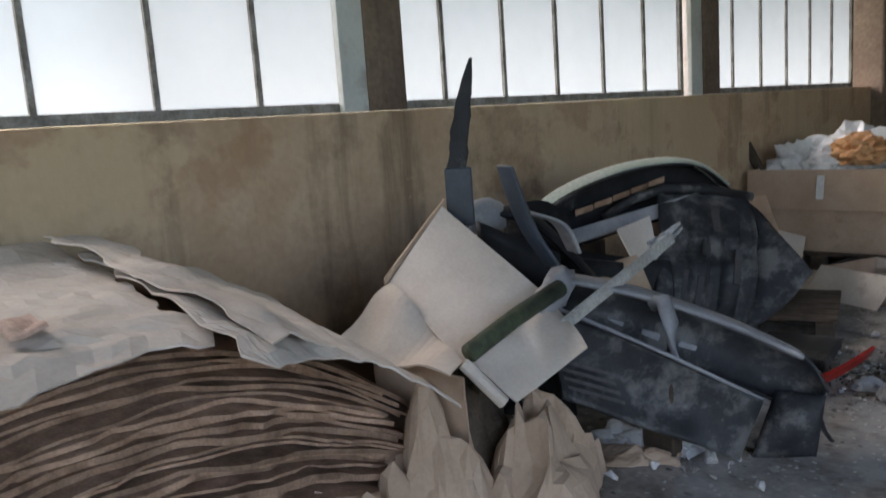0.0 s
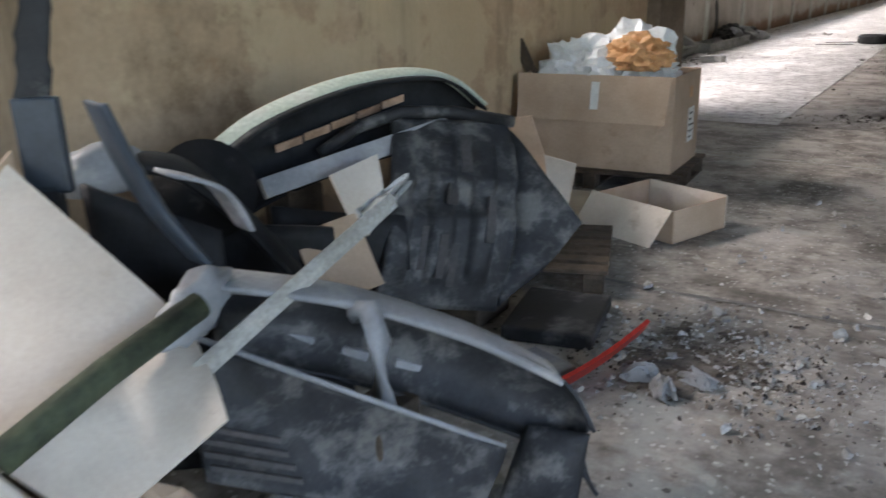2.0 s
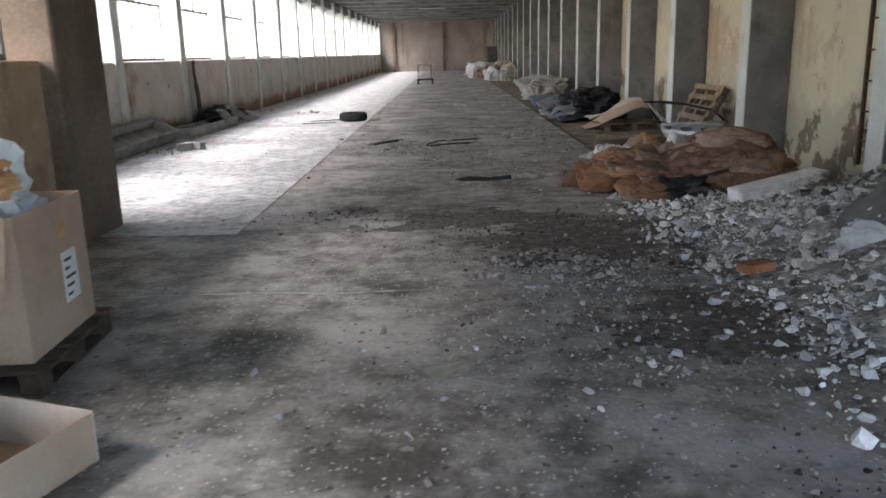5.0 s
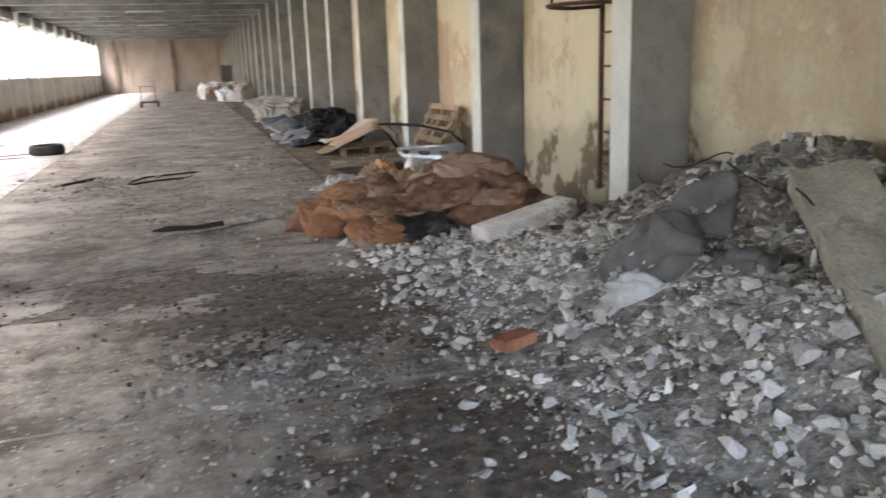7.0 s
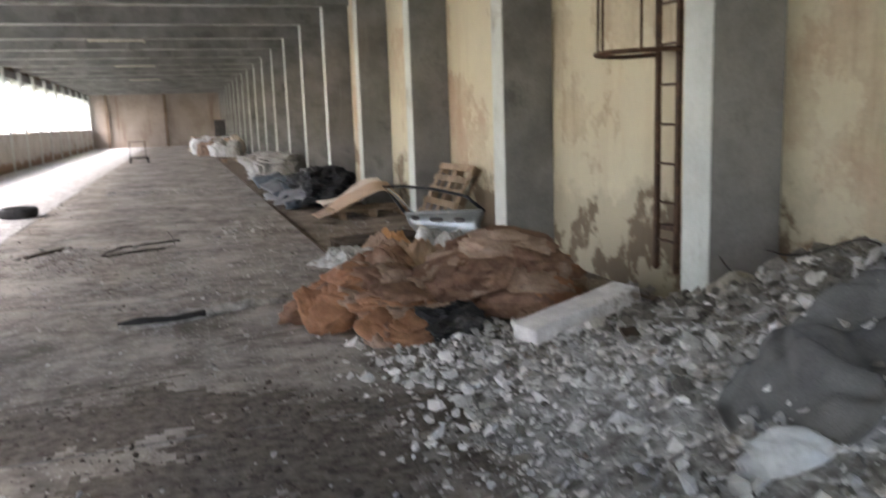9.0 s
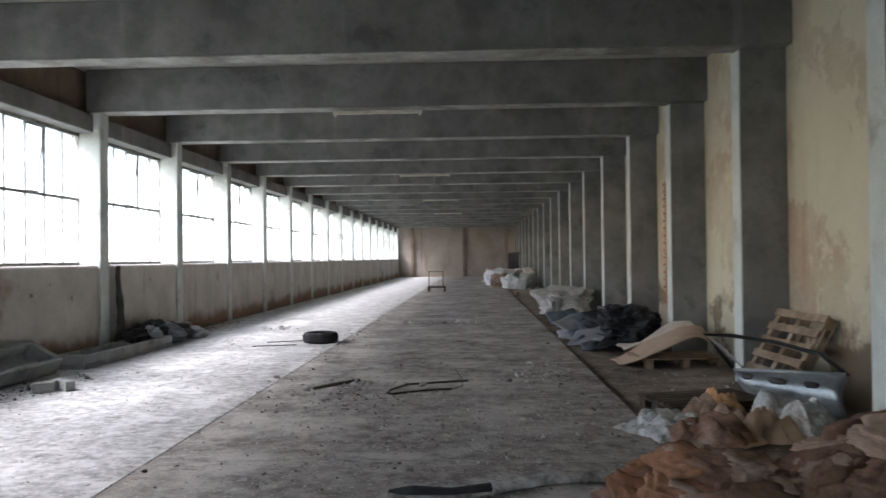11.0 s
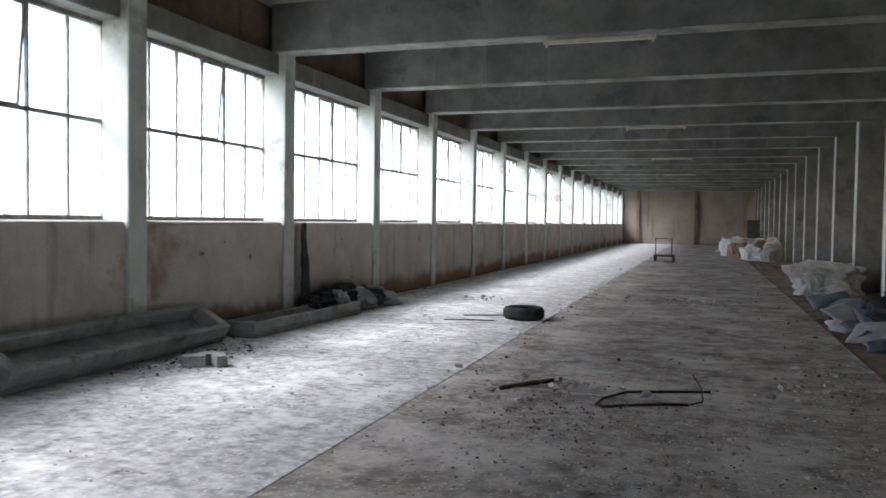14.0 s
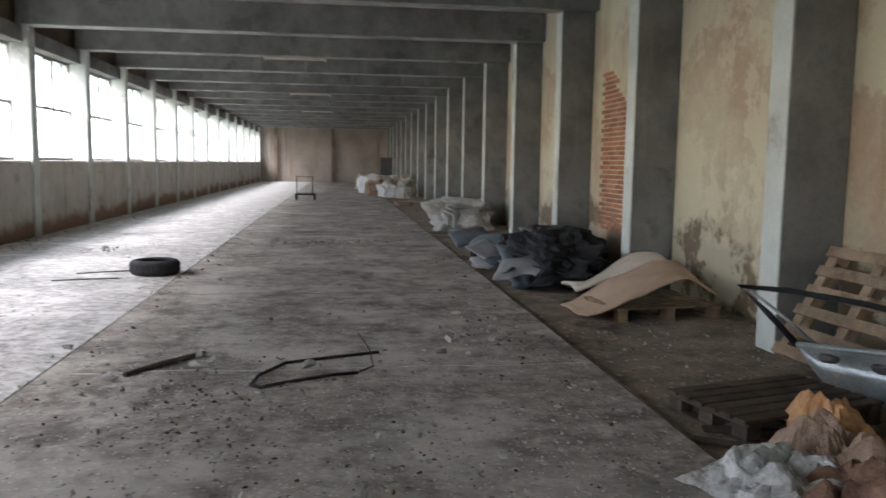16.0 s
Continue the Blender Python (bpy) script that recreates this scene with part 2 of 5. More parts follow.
M_BLACKST = mat("dark_rebar", (0.02, 0.018, 0.016), (0.06, 0.05, 0.045), 12, 0.6, 0.2, 90, metal=0.5)
M_CARD = mat("brown_cardboard", (0.40, 0.285, 0.20), (0.50, 0.37, 0.27), 2.5, 0.88, 0.12, 70, c3=(0.30, 0.20, 0.13), big=1.6, spots=0.68, grain=0.14)
M_CARDP = mat("pale_dusty_cardboard", (0.50, 0.43, 0.36), (0.64, 0.57, 0.49), 2.5, 0.9, 0.15, 70, c3=(0.36, 0.28, 0.21), big=2.0, spots=0.66, grain=0.14)
M_CARDE = mat("corrugated_card_edges", (0.22, 0.135, 0.088), (0.46, 0.30, 0.205), 10, 0.95, 0.4, 120, vary=0.25)
M_PLAST = mat("dusty_black_plastic", (0.012, 0.012, 0.013), (0.035, 0.036, 0.038), 4, 0.6, 0.12, 60, c3=(0.13, 0.127, 0.122), big=3.2, spots=0.60, spec=0.3, grain=0.2)
M_SCUFF = mat("scuffed_dusty_plastic", (0.014, 0.015, 0.017), (0.05, 0.052, 0.057), 5, 0.6, 0.15, 70, c3=(0.13, 0.128, 0.122), big=5, spots=0.57, spec=0.35, grain=0.3, detail=10)
patches(M_SCUFF, (0.20, 0.195, 0.185), 4.2, 0.54, 0.74, 0.6, (1, 1, 2.0))
M_BOARD = mat("pale_aluminium_profile", (0.30, 0.29, 0.26), (0.46, 0.45, 0.41), 6, 0.55, 0.1, 70, c3=(0.28, 0.25, 0.2), big=5, spots=0.6)
M_FOAM = mat("green_black_foam", (0.02, 0.026, 0.018), (0.07, 0.085, 0.05), 7, 0.8, 0.3, 60)
M_PLASTG = mat("dusty_grey_plastic", (0.20, 0.205, 0.215), (0.32, 0.325, 0.335), 4, 0.5, 0.1, 60, c3=(0.42, 0.41, 0.39), big=3, spots=0.6, spec=0.5, grain=0.2)
M_LIME = mat("pale_green_car_paint", (0.40, 0.45, 0.36), (0.55, 0.58, 0.49), 3, 0.4, 0.05, 60, c3=(0.5, 0.48, 0.42), big=3, spec=0.5)
M_BLUE = mat("dark_blue_plastic", (0.02, 0.03, 0.042), (0.05, 0.065, 0.085), 4, 0.4, 0.1, 60, spec=0.5, grain=0.2)
M_RED = mat("red_lamp_plastic", (0.28, 0.02, 0.015), (0.42, 0.04, 0.03), 4, 0.35, 0.1, 60, spec=0.5)
M_RUBBLE = mat("broken_plaster_and_concrete", (0.54, 0.53, 0.515), (0.80, 0.79, 0.77), 6, 0.92, 0.4, 60, vary=0.35, c3=(0.2, 0.17, 0.14), big=3)
M_RUBBLED = mat("dirty_grey_rubble", (0.15, 0.14, 0.125), (0.34, 0.325, 0.29), 6, 0.94, 0.4, 60, vary=0.45, c3=(0.09, 0.08, 0.065), big=3)
M_SOIL = mat("dark_soil_crumbs", (0.045, 0.036, 0.030), (0.10, 0.082, 0.07), 6, 0.95, 0.4, 60, vary=0.4)
M_SOILG = mat("dark_soil_layer", (0.085, 0.072, 0.06), (0.23, 0.20, 0.175), 14, 0.95, 0.6, 60, coords="World")
M_DEBRIS = mat("dusty_floor_crumbs", (0.22, 0.21, 0.20), (0.46, 0.45, 0.43), 6, 0.92, 0.4, 60, vary=0.4)
M_SLAB = mat("broken_concrete_slab", (0.30, 0.28, 0.23), (0.46, 0.43, 0.36), 3, 0.92, 0.35, 45, c3=(0.2, 0.17, 0.13), big=2)
M_DIRT = mat("grey_rubble_dust", (0.17, 0.16, 0.15), (0.58, 0.57, 0.55), 9, 0.95, 0.7, 40, bumpd=0.03, coords="World")
M_BRICK = mat("red_brick", (0.28, 0.12, 0.07), (0.42, 0.20, 0.12), 8, 0.9, 0.4, 60, vary=0.25)
M_RAGS = mat("rust_brown_textile", (0.15, 0.085, 0.058), (0.33, 0.205, 0.145), 5, 0.95, 0.5, 90, c3=(0.46, 0.36, 0.29), big=1.6, spots=0.62, bumpd=0.02)
M_RAGT = mat("tan_dirty_textile", (0.30, 0.205, 0.15), (0.48, 0.36, 0.28), 4, 0.95, 0.5, 90, c3=(0.22, 0.13, 0.085), big=1.8, spots=0.58, bumpd=0.02)
M_RAGO = mat("orange_rust_textile", (0.26, 0.125, 0.07), (0.42, 0.225, 0.13), 5, 0.95, 0.5, 90, c3=(0.16, 0.09, 0.06), big=2.2, spots=0.58, bumpd=0.02)
M_FILM = mat("dirty_clear_film", (0.36, 0.37, 0.36), (0.60, 0.61, 0.60), 6, 0.3, 0.4, 40, c3=(0.24, 0.20, 0.16), big=4, spots=0.56, spec=0.6)
M_BLUEG = mat("faded_blue_grey_panel", (0.085, 0.11, 0.135), (0.16, 0.19, 0.22), 4, 0.5, 0.1, 60, c3=(0.2, 0.18, 0.16), big=3, spec=0.4)
M_RAGG = mat("grey_felt_cloth", (0.14, 0.14, 0.14), (0.23, 0.23, 0.225), 4, 0.97, 0.4, 120)
M_TARP = mat("pale_tarpaulin", (0.34, 0.33, 0.31), (0.50, 0.49, 0.46), 2.5, 0.7, 0.2, 40, c3=(0.28, 0.25, 0.21), big=1.2)
M_BAG = mat("white_plastic_film", (0.60, 0.61, 0.61), (0.74, 0.75, 0.75), 6, 0.35, 0.25, 40, spec=0.5)
M_ORANGE = mat("orange_brown_bag", (0.44, 0.22, 0.09), (0.62, 0.36, 0.18), 7, 0.6, 0.3, 40)
M_PLASTD = mat("clean_black_plastic", (0.010, 0.010, 0.011), (0.026, 0.027, 0.029), 4, 0.6, 0.15, 60, c3=(0.09, 0.09, 0.09), big=2.6, spots=0.66, spec=0.15, grain=0.2)
M_RUBBER = mat("tyre_rubber", (0.014, 0.014, 0.015), (0.04, 0.04, 0.042), 8, 0.75, 0.2, 90)
M_WOOD = mat("grey_pallet_wood", (0.20, 0.14, 0.09), (0.36, 0.27, 0.19), 6, 0.85, 0.3, 80, vary=0.2)
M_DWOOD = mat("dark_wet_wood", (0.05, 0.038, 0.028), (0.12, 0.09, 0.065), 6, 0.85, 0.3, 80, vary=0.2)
M_TROUGH = mat("mossy_concrete_trough", (0.20, 0.20, 0.195), (0.36, 0.36, 0.35), 3, 0.9, 0.3, 50, c3=(0.12, 0.12, 0.11), big=1.5)
M_WHITE = mat("white_label_paper", (0.62, 0.62, 0.6), (0.76, 0.76, 0.74), 4, 0.8, 0.05, 60)
M_INK = mat("dark_printing", (0.05, 0.05, 0.05), (0.09, 0.08, 0.08), 4, 0.8, 0, 60)
M_REDINK = mat("faded_red_printing", (0.48, 0.33, 0.26), (0.55, 0.41, 0.33), 8, 0.9, 0, 60)
M_CAR = mat("silver_car_paint", (0.20, 0.22, 0.225), (0.31, 0.33, 0.335), 3, 0.35, 0.05, 60, metal=0.5, c3=(0.4, 0.37, 0.33), big=3)
M_LEAF = mat("pale_green_foliage", (0.06, 0.10, 0.03), (0.12, 0.17, 0.06), 3, 0.9, 0.3, 20, vary=0.3)
M_GRASS = mat("outdoor_grass", (0.07, 0.10, 0.04), (0.14, 0.16, 0.08), 0.5, 0.95, 0.3, 10, coords="World")
M_BARK = mat("grey_bark", (0.10, 0.08, 0.06), (0.17, 0.14, 0.11), 6, 0.95, 0.5, 40)
M_LAMPW = mat("yellowed_lamp_enamel", (0.50, 0.46, 0.36), (0.62, 0.58, 0.48), 5, 0.6, 0.1, 60, c3=(0.3, 0.2, 0.1), big=4)


def glass_material(name="dirty_window_glass", low=0.12, high=0.4, tint=(0.95, 0.97, 0.97)):
    """Dirty single glazing: part clear, part clouded by dust and lime."""
    m = bpy.data.materials.new(name)
    m.use_nodes = True
    n, l = m.node_tree.nodes, m.node_tree.links
    n.remove(n["Principled BSDF"])
    out = n["Material Output"]
    tc = n.new("ShaderNodeNewGeometry")
    t = n.new("ShaderNodeTexNoise")
    t.inputs["Scale"].default_value, t.inputs["Detail"].default_value = 3.5, 8
    l.new(tc.outputs["Position"], t.inputs["Vector"])
    mr = n.new("ShaderNodeMapRange")
    mr.inputs["From Min"].default_value, mr.inputs["From Max"].default_value = 0.3, 0.7
    mr.inputs["To Min"].default_value, mr.inputs["To Max"].default_value = low, high
    l.new(t.outputs["Fac"], mr.inputs["Value"])
    clear, cloud, gloss = n.new("ShaderNodeBsdfTransparent"), n.new("ShaderNodeBsdfTranslucent"), n.new("ShaderNodeBsdfGlossy")
    cloud.inputs["Color"].default_value = (*tint, 1)
    gloss.inputs["Roughness"].default_value = 0.15
    a, b = n.new("ShaderNodeMixShader"), n.new("ShaderNodeMixShader")
    l.new(mr.outputs["Result"], a.inputs[0])
    l.new(clear.outputs[0], a.inputs[1])
    l.new(cloud.outputs[0], a.inputs[2])
    b.inputs[0].default_value = 0.05
    l.new(a.outputs[0], b.inputs[1])
    l.new(gloss.outputs[0], b.inputs[2])
    l.new(b.outputs[0], out.inputs["Surface"])
    return m


M_GLASS = glass_material()
M_GLASSF = glass_material("frosted_ribbed_glass", 0.88, 0.98, (0.41, 0.455, 0.47))

# ---------- building helpers ----------
RNG = random.Random(7)


def finish(bm, smooth=False):
    bmesh.ops.recalc_face_normals(bm, faces=bm.faces)
    me = bpy.data.meshes.new("mesh")
    for f in bm.faces:
        f.smooth = smooth
    bm.to_mesh(me)
    bm.free()
    return me


def part(name, bm, material, parent=None, label="", smooth=False):
    """Links a bmesh as one mesh object under a thing or a part."""
    me = finish(bm, smooth)
    me.name = name
    me.materials.append(material)
    ob = new(name, me)
    if parent:
        ob.parent = parent
    if label:
        tagged(ob, label)
    return ob


def thing(name, label, category, at=(0, 0, 0), rz=0, rx=0, ry=0, group="", kind=""):
    ob = new(name)
    ob.matrix_basis = pose(*at, rx, ry, rz)
    return tagged(ob, label, category, group, kind)


def one(name, bm, material, label, category, at=(0, 0, 0), rz=0, rx=0, ry=0, group="", kind="", smooth=False):
    ob = part(name, bm, material, smooth=smooth)
    ob.matrix_basis = pose(*at, rx, ry, rz)
    return tagged(ob, label, category, group, kind)


def bx(bm, x0, x1, y0, y1, z0, z1, bevel=0.0, m=None):
    t = bmesh.new()
    bmesh.ops.create_cube(t, size=1)
    for v in t.verts:
        v.co = Vector(((x0 + x1) / 2 + v.co.x * (x1 - x0), (y0 + y1) / 2 + v.co.y * (y1 - y0), (z0 + z1) / 2 + v.co.z * (z1 - z0)))
    if bevel:
        bmesh.ops.bevel(t, geom=t.edges[:], offset=bevel, segments=2, profile=0.5, affect='EDGES')
    if m:
        t.transform(m)
    me = bpy.data.meshes.new("tmp")
    t.to_mesh(me)
    t.free()
    bm.from_mesh(me)
    bpy.data.meshes.remove(me)
    return bm


def box(*a, **k):
    return bx(bmesh.new(), *a, **k)


def tube(bm, pts, r, seg=8, closed=False, r2=None):
    pts = [Vector(p) for p in pts]
    rings = []
    n = len(pts)
    for i, p in enumerate(pts):
        d = (pts[(i + 1) % n] - pts[i - 1]) if closed else (pts[min(i + 1, n - 1)] - pts[max(i - 1, 0)])
        q = d.to_track_quat('Z', 'Y')
        rad = r if r2 is None else r + (r2 - r) * i / max(n - 1, 1)
        rings.append([bm.verts.new(p + q @ Vector((math.cos(a) * rad, math.sin(a) * rad, 0))) for a in [2 * math.pi * k / seg for k in range(seg)]])
    for i in range(n if closed else n - 1):
        a, b = rings[i], rings[(i + 1) % n]
        for k in range(seg):
            bm.faces.new((a[k], a[(k + 1) % seg], b[(k + 1) % seg], b[k]))
    if not closed:
        bm.faces.new(rings[0][::-1])
        bm.faces.new(rings[-1])
    return bm


def sheet(bm, fn, nu, nv, thick=0.006):
    """A bent sheet with thickness; fn(u, v) gives its middle surface, u and v from 0 to 1."""
    g = [[Vector(fn(i / nu, j / nv)) for j in range(nv + 1)] for i in range(nu + 1)]
    top, bot = [], []
    for i in range(nu + 1):
        ta, ba = [], []
        for j in range(nv + 1):
            du = g[min(i + 1, nu)][j] - g[max(i - 1, 0)][j]
            dv = g[i][min(j + 1, nv)] - g[i][max(j - 1, 0)]
            nn = du.cross(dv)
            nn = nn.normalized() if nn.length > 1e-9 else Vector((0, 0, 1))
            ta.append(bm.verts.new(g[i][j] + nn * thick / 2))
            ba.append(bm.verts.new(g[i][j] - nn * thick / 2))
        top.append(ta)
        bot.append(ba)
    for i in range(nu):
        for j in range(nv):
            bm.faces.new((top[i][j], top[i + 1][j], top[i + 1][j + 1], top[i][j + 1]))
            bm.faces.new((bot[i][j], bot[i][j + 1], bot[i + 1][j + 1], bot[i + 1][j]))
    for i in range(nu):
        bm.faces.new((top[i][0], bot[i][0], bot[i + 1][0], top[i + 1][0]))
        bm.faces.new((top[i][nv], top[i + 1][nv], bot[i + 1][nv], bot[i][nv]))
    for j in range(nv):
        bm.faces.new((top[0][j], top[0][j + 1], bot[0][j + 1], bot[0][j]))
        bm.faces.new((top[nu][j], bot[nu][j], bot[nu][j + 1], top[nu][j + 1]))
    return bm


def quad_sheet(bm, a, b, c, d, thick=0.008, wob=0.01, n=10, seed=0.0, sag=0.0, fr=4.0):
    """A slightly warped board or card between four corners (a, b along one edge; d, c along the other)."""
    a, b, c, d = Vector(a), Vector(b), Vector(c), Vector(d)
    nor = (b - a).cross(d - a).normalized()

    def fn(u, v):
        p = (a * (1 - u) + b * u) * (1 - v) + (d * (1 - u) + c * u) * v
        w = noise.noise(p * fr + Vector((seed, seed, 0))) * wob - sag * math.sin(math.pi * u) * math.sin(math.pi * v)
        return p + nor * w
    return sheet(bm, fn, n, n, thick)


def blob(bm, c, size, seed=0.0, amp=0.25, fr=2.5, sub=4, flat=True, ridge=0.0, m=None):
    """A soft crumpled lump that sags on to its support."""
    t = bmesh.new()
    bmesh.ops.create_icosphere(t, subdivisions=sub, radius=1)
    s = Vector((seed * 3.1, seed * 1.7, seed))
    for v in t.verts:
        p = v.co.copy()
        k = 1 + amp * noise.noise(p * fr + s) + amp * 0.5 * noise.noise(p * fr * 2.3 + s)
        if ridge:
            q = noise.noise(p * fr * 1.6 + s * 2) + 0.4 * noise.noise(p * fr * 3.5 - s)
            k += ridge * (0.5 - abs(q) * 1.6)
        v.co = Vector((p.x * k * size[0], p.y * k * size[1], p.z * k * size[2]))
        if flat and v.co.z < -size[2] * 0.45:
            v.co.z = -size[2] * 0.45
    off = Vector(c) + Vector((0, 0, size[2] * 0.45 if flat else 0))
    t.transform(Matrix.Translation(off) @ (m or Matrix()))
    me = bpy.data.meshes.new("tmp")
    t.to_mesh(me)
    t.free()
    bm.from_mesh(me)
    bpy.data.meshes.remove(me)
    return bm


def bundle(bm, size, seed=0.0, amp=0.2, fr=1.6, sub=4, boxy=0.55, stretch=2.6):
    """A stuffed or folded bundle: boxy, with long sharp creases, flat underneath."""
    t = bmesh.new()
    bmesh.ops.create_icosphere(t, subdivisions=sub, radius=1)
    s = Vector((seed * 3.1, seed * 1.7, seed))
    for v in t.verts:
        p = v.co.copy()
        q = Vector([math.copysign(abs(a) ** boxy, a) for a in p])
        w = Vector((p.x, p.y * stretch, p.z * stretch))
        k = 1 + amp * 0.8 * noise.noise(p * 1.1 + s) - amp * (0.9 - 2.2 * abs(noise.noise(w * fr + s))) * 0.5
        k -= amp * 0.55 * (0.5 - abs(noise.noise(w * fr * 2.2 - s)))
        v.co = Vector((q.x * k * size[0], q.y * k * size[1], max(q.z * k * size[2], -size[2] * 0.5) + size[2] * 0.5))
    me = bpy.data.meshes.new("tmp")
    t.to_mesh(me)
    t.free()
    bm.from_mesh(me)
    bpy.data.meshes.remove(me)
    return bm


def rock_mesh(seed, n=11, squash=0.7):
    """A broken angular lump about one metre across."""
    r = random.Random(seed)
    bm = bmesh.new()
    for _ in range(n):
        v = Vector((r.uniform(-1, 1), r.uniform(-1, 1), r.uniform(-1, 1)))
        v = v / max(v.length, 0.3) * r.uniform(0.38, 0.55)
        bm.verts.new((v.x, v.y * r.uniform(0.7, 1), v.z * squash))
    res = bmesh.ops.convex_hull(bm, input=bm.verts)
    bmesh.ops.delete(bm, geom=list({g for g in res["geom_interior"] + res["geom_unused"] if isinstance(g, bmesh.types.BMVert)}), context='VERTS')
    return finish(bm)


ROCKS = [rock_mesh(i, 10 + i % 5, 0.5 + 0.08 * (i % 5)) for i in range(14)]


def scatter(name, label, category, spots, material, kind="stuff", at=(0, 0, 0), parent=None):
    """Many small lumps joined into one mesh: spots are (x, y, z, size, seed)."""
    verts, faces = [], []
    r = random.Random(11)
    for x, y, z, s, k in spots:
        me = ROCKS[k % len(ROCKS)]
        m = pose(x, y, z, r.uniform(0, 360), r.uniform(-25, 25), r.uniform(0, 360)) @ Matrix.Diagonal((s, s * r.uniform(0.6, 1), s * r.uniform(0.6, 1), 1))
        o = len(verts)
        verts += [tuple(m @ v.co) for v in me.vertices]
        faces += [tuple(o + i for i in p.vertices) for p in me.polygons]
    me = bpy.data.meshes.new(name)
    me.from_pydata(verts, [], faces)
    me.materials.append(material)
    ob = new(name, me)
    if parent:
        ob.parent = parent
        ob["kind"] = kind
        return ob
    return tagged(ob, label, category, kind=kind)

# ---------- large structure ----------
PITCH, Y0 = 3.42, 17.5           # bay length and the north face of one column
YEND, YS = 72.2, -5.0
XW, XE = -5.80, 4.26             # inner faces of the parapet and of the east wall
ZC, ZB = 4.75, 4.04              # ceiling and underside of the beams
ZS, ZT = 1.48, 3.70              # window sill and head
NEAR_X = -3.41                   # window wall of the southern part


def structure(name, bm, material, label, category):
    return one(name, bm, material, label, category, kind="structure")


# west slab is coloured paler to carry light falling from the windows
structure("floor_west", box(-6.6, -2.06, 10.2, YEND + 0.3, -0.3, 0.0), M_FLOOR_W, "dusty concrete floor strip along the windows, window light in its pale colour", "floor")
b = box(-4.2, 2.0, YS, 10.196, -0.3, 0.0)
bx(b, -2.04, 2.0, 10.2, YEND + 0.3, -0.3, 0.002)
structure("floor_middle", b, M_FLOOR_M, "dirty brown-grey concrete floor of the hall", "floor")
structure("floor_east", box(2.07, 4.6, YS, YEND + 0.3, -0.3, -0.035), M_FLOOR_E, "earthy lower floor strip along the east wall", "floor")
structure("floor_channel", box(2.0, 2.07, YS, YEND + 0.3, -0.3, -0.09), M_DWOOD, "dirt-filled channel between two floor slabs", "floor")
structure("trim_channel_edge", box(2.002, 2.014, 13.0, YEND, -0.05, 0.006), M_RUST, "rusty steel angle along the floor edge", "trim")

# north part: parapet, lintel and columns along the windows
b = bmesh.new()
K0, K1 = -2, 15
for k in range(K0, K1 + 1):
    y0, y1 = Y0 + k * PITCH + 0.004, Y0 + (k + 1) * PITCH - 0.314
    bx(b, -6.42, XW, y0, y1, -0.02, ZS, 0.055)
wall_w = structure("wall_west", b, M_PALEW, "stained pale plaster parapet under the window band", "wall")
structure("wall_west_beam", box(-6.42, -5.90, 10.62, YEND, ZT, ZB - 0.03, 0.02), M_CONC, "grey concrete lintel beam over the windows", "beam")
structure("wall_west_lintel", box(-6.42, -6.10, 10.62, YEND, ZB - 0.028, ZC), M_BROWNC, "brown plaster band above the windows", "wall")
col_proto = None
for k in range(K0 + 1, K1 + 2):
    bm = bx(box(-6.15, -5.78, -0.31, 0.0, -0.02, ZB - 0.002, 0.02), -6.42, -6.151, -0.20, 0.0, -0.02, ZB - 0.002)
    if col_proto is None:
        col_proto = structure("column_west", bm, M_PAINTC, "whitewashed concrete column between factory windows", "column")
        col_proto.matrix_basis = pose(0, Y0 + k * PITCH, 0)
    else:
        bm.free()
        copy_thing(col_proto, pose(0, Y0 + k * PITCH, 0))
# east side: wall and columns
b = box(XE, XE + 0.35, 4.4, YEND + 0.3, -0.3, ZC)
bx(b, XE, XE + 0.35, YS, 4.398, 3.9, ZC)   # unseen opening below, added to brighten the near part
structure("wall_east", b, M_CREAM, "cream plaster wall with damp stains and peeling foot", "wall")
col_e = None
for k in (-6, *range(-3, K1 + 2)):
    if col_e is None:
        col_e = tagged(new("column_east"), "grey concrete column with a whitewashed face", "column", kind="structure")
        part("shaft", box(3.705, XE, -0.30, 0.0, -0.05, ZC, 0.012), M_CONC, col_e)
        part("whitewashed_face", box(3.69, 3.704, -0.296, -0.004, -0.05, ZB, 0.002), M_PAINTC, col_e)
        col_e.matrix_basis = pose(0, Y0 + 0.16 + k * PITCH, 0)
    else:
        copy_thing(col_e, pose(0, Y0 + 0.16 + k * PITCH, 0))
structure("wall_north", box(-6.6, XE + 0.35, YEND, YEND + 0.3, -0.3, ZC), M_ENDW, "pinkish brown plaster end wall", "wall")
for x in (-4.62, -0.4):
    structure("pilaster_north", box(x - 0.12, x + 0.12, YEND - 0.14, YEND - 0.002, 0, ZC - 0.01, 0.01), M_BROWNC, "dark narrow pilaster on the end wall", "pilaster")
# out of view; wide opening added in the middle to let daylight in
b = box(-4.4, -2.9, YS - 0.3, YS, -0.3, ZC)
bx(b, 3.6, XE + 0.35, YS - 0.3, YS, -0.3, ZC)
bx(b, -2.898, 3.598, YS - 0.3, YS, 3.9, ZC)
structure("wall_south", b, M_OCHRE, "ochre plaster wall behind the walk", "wall")
structure("ceiling", box(-6.6, XE + 0.35, YS - 0.3, YEND + 0.3, ZC, ZC + 0.25), M_SOFFIT, "stained concrete ceiling slab", "ceiling")
beam_p = None
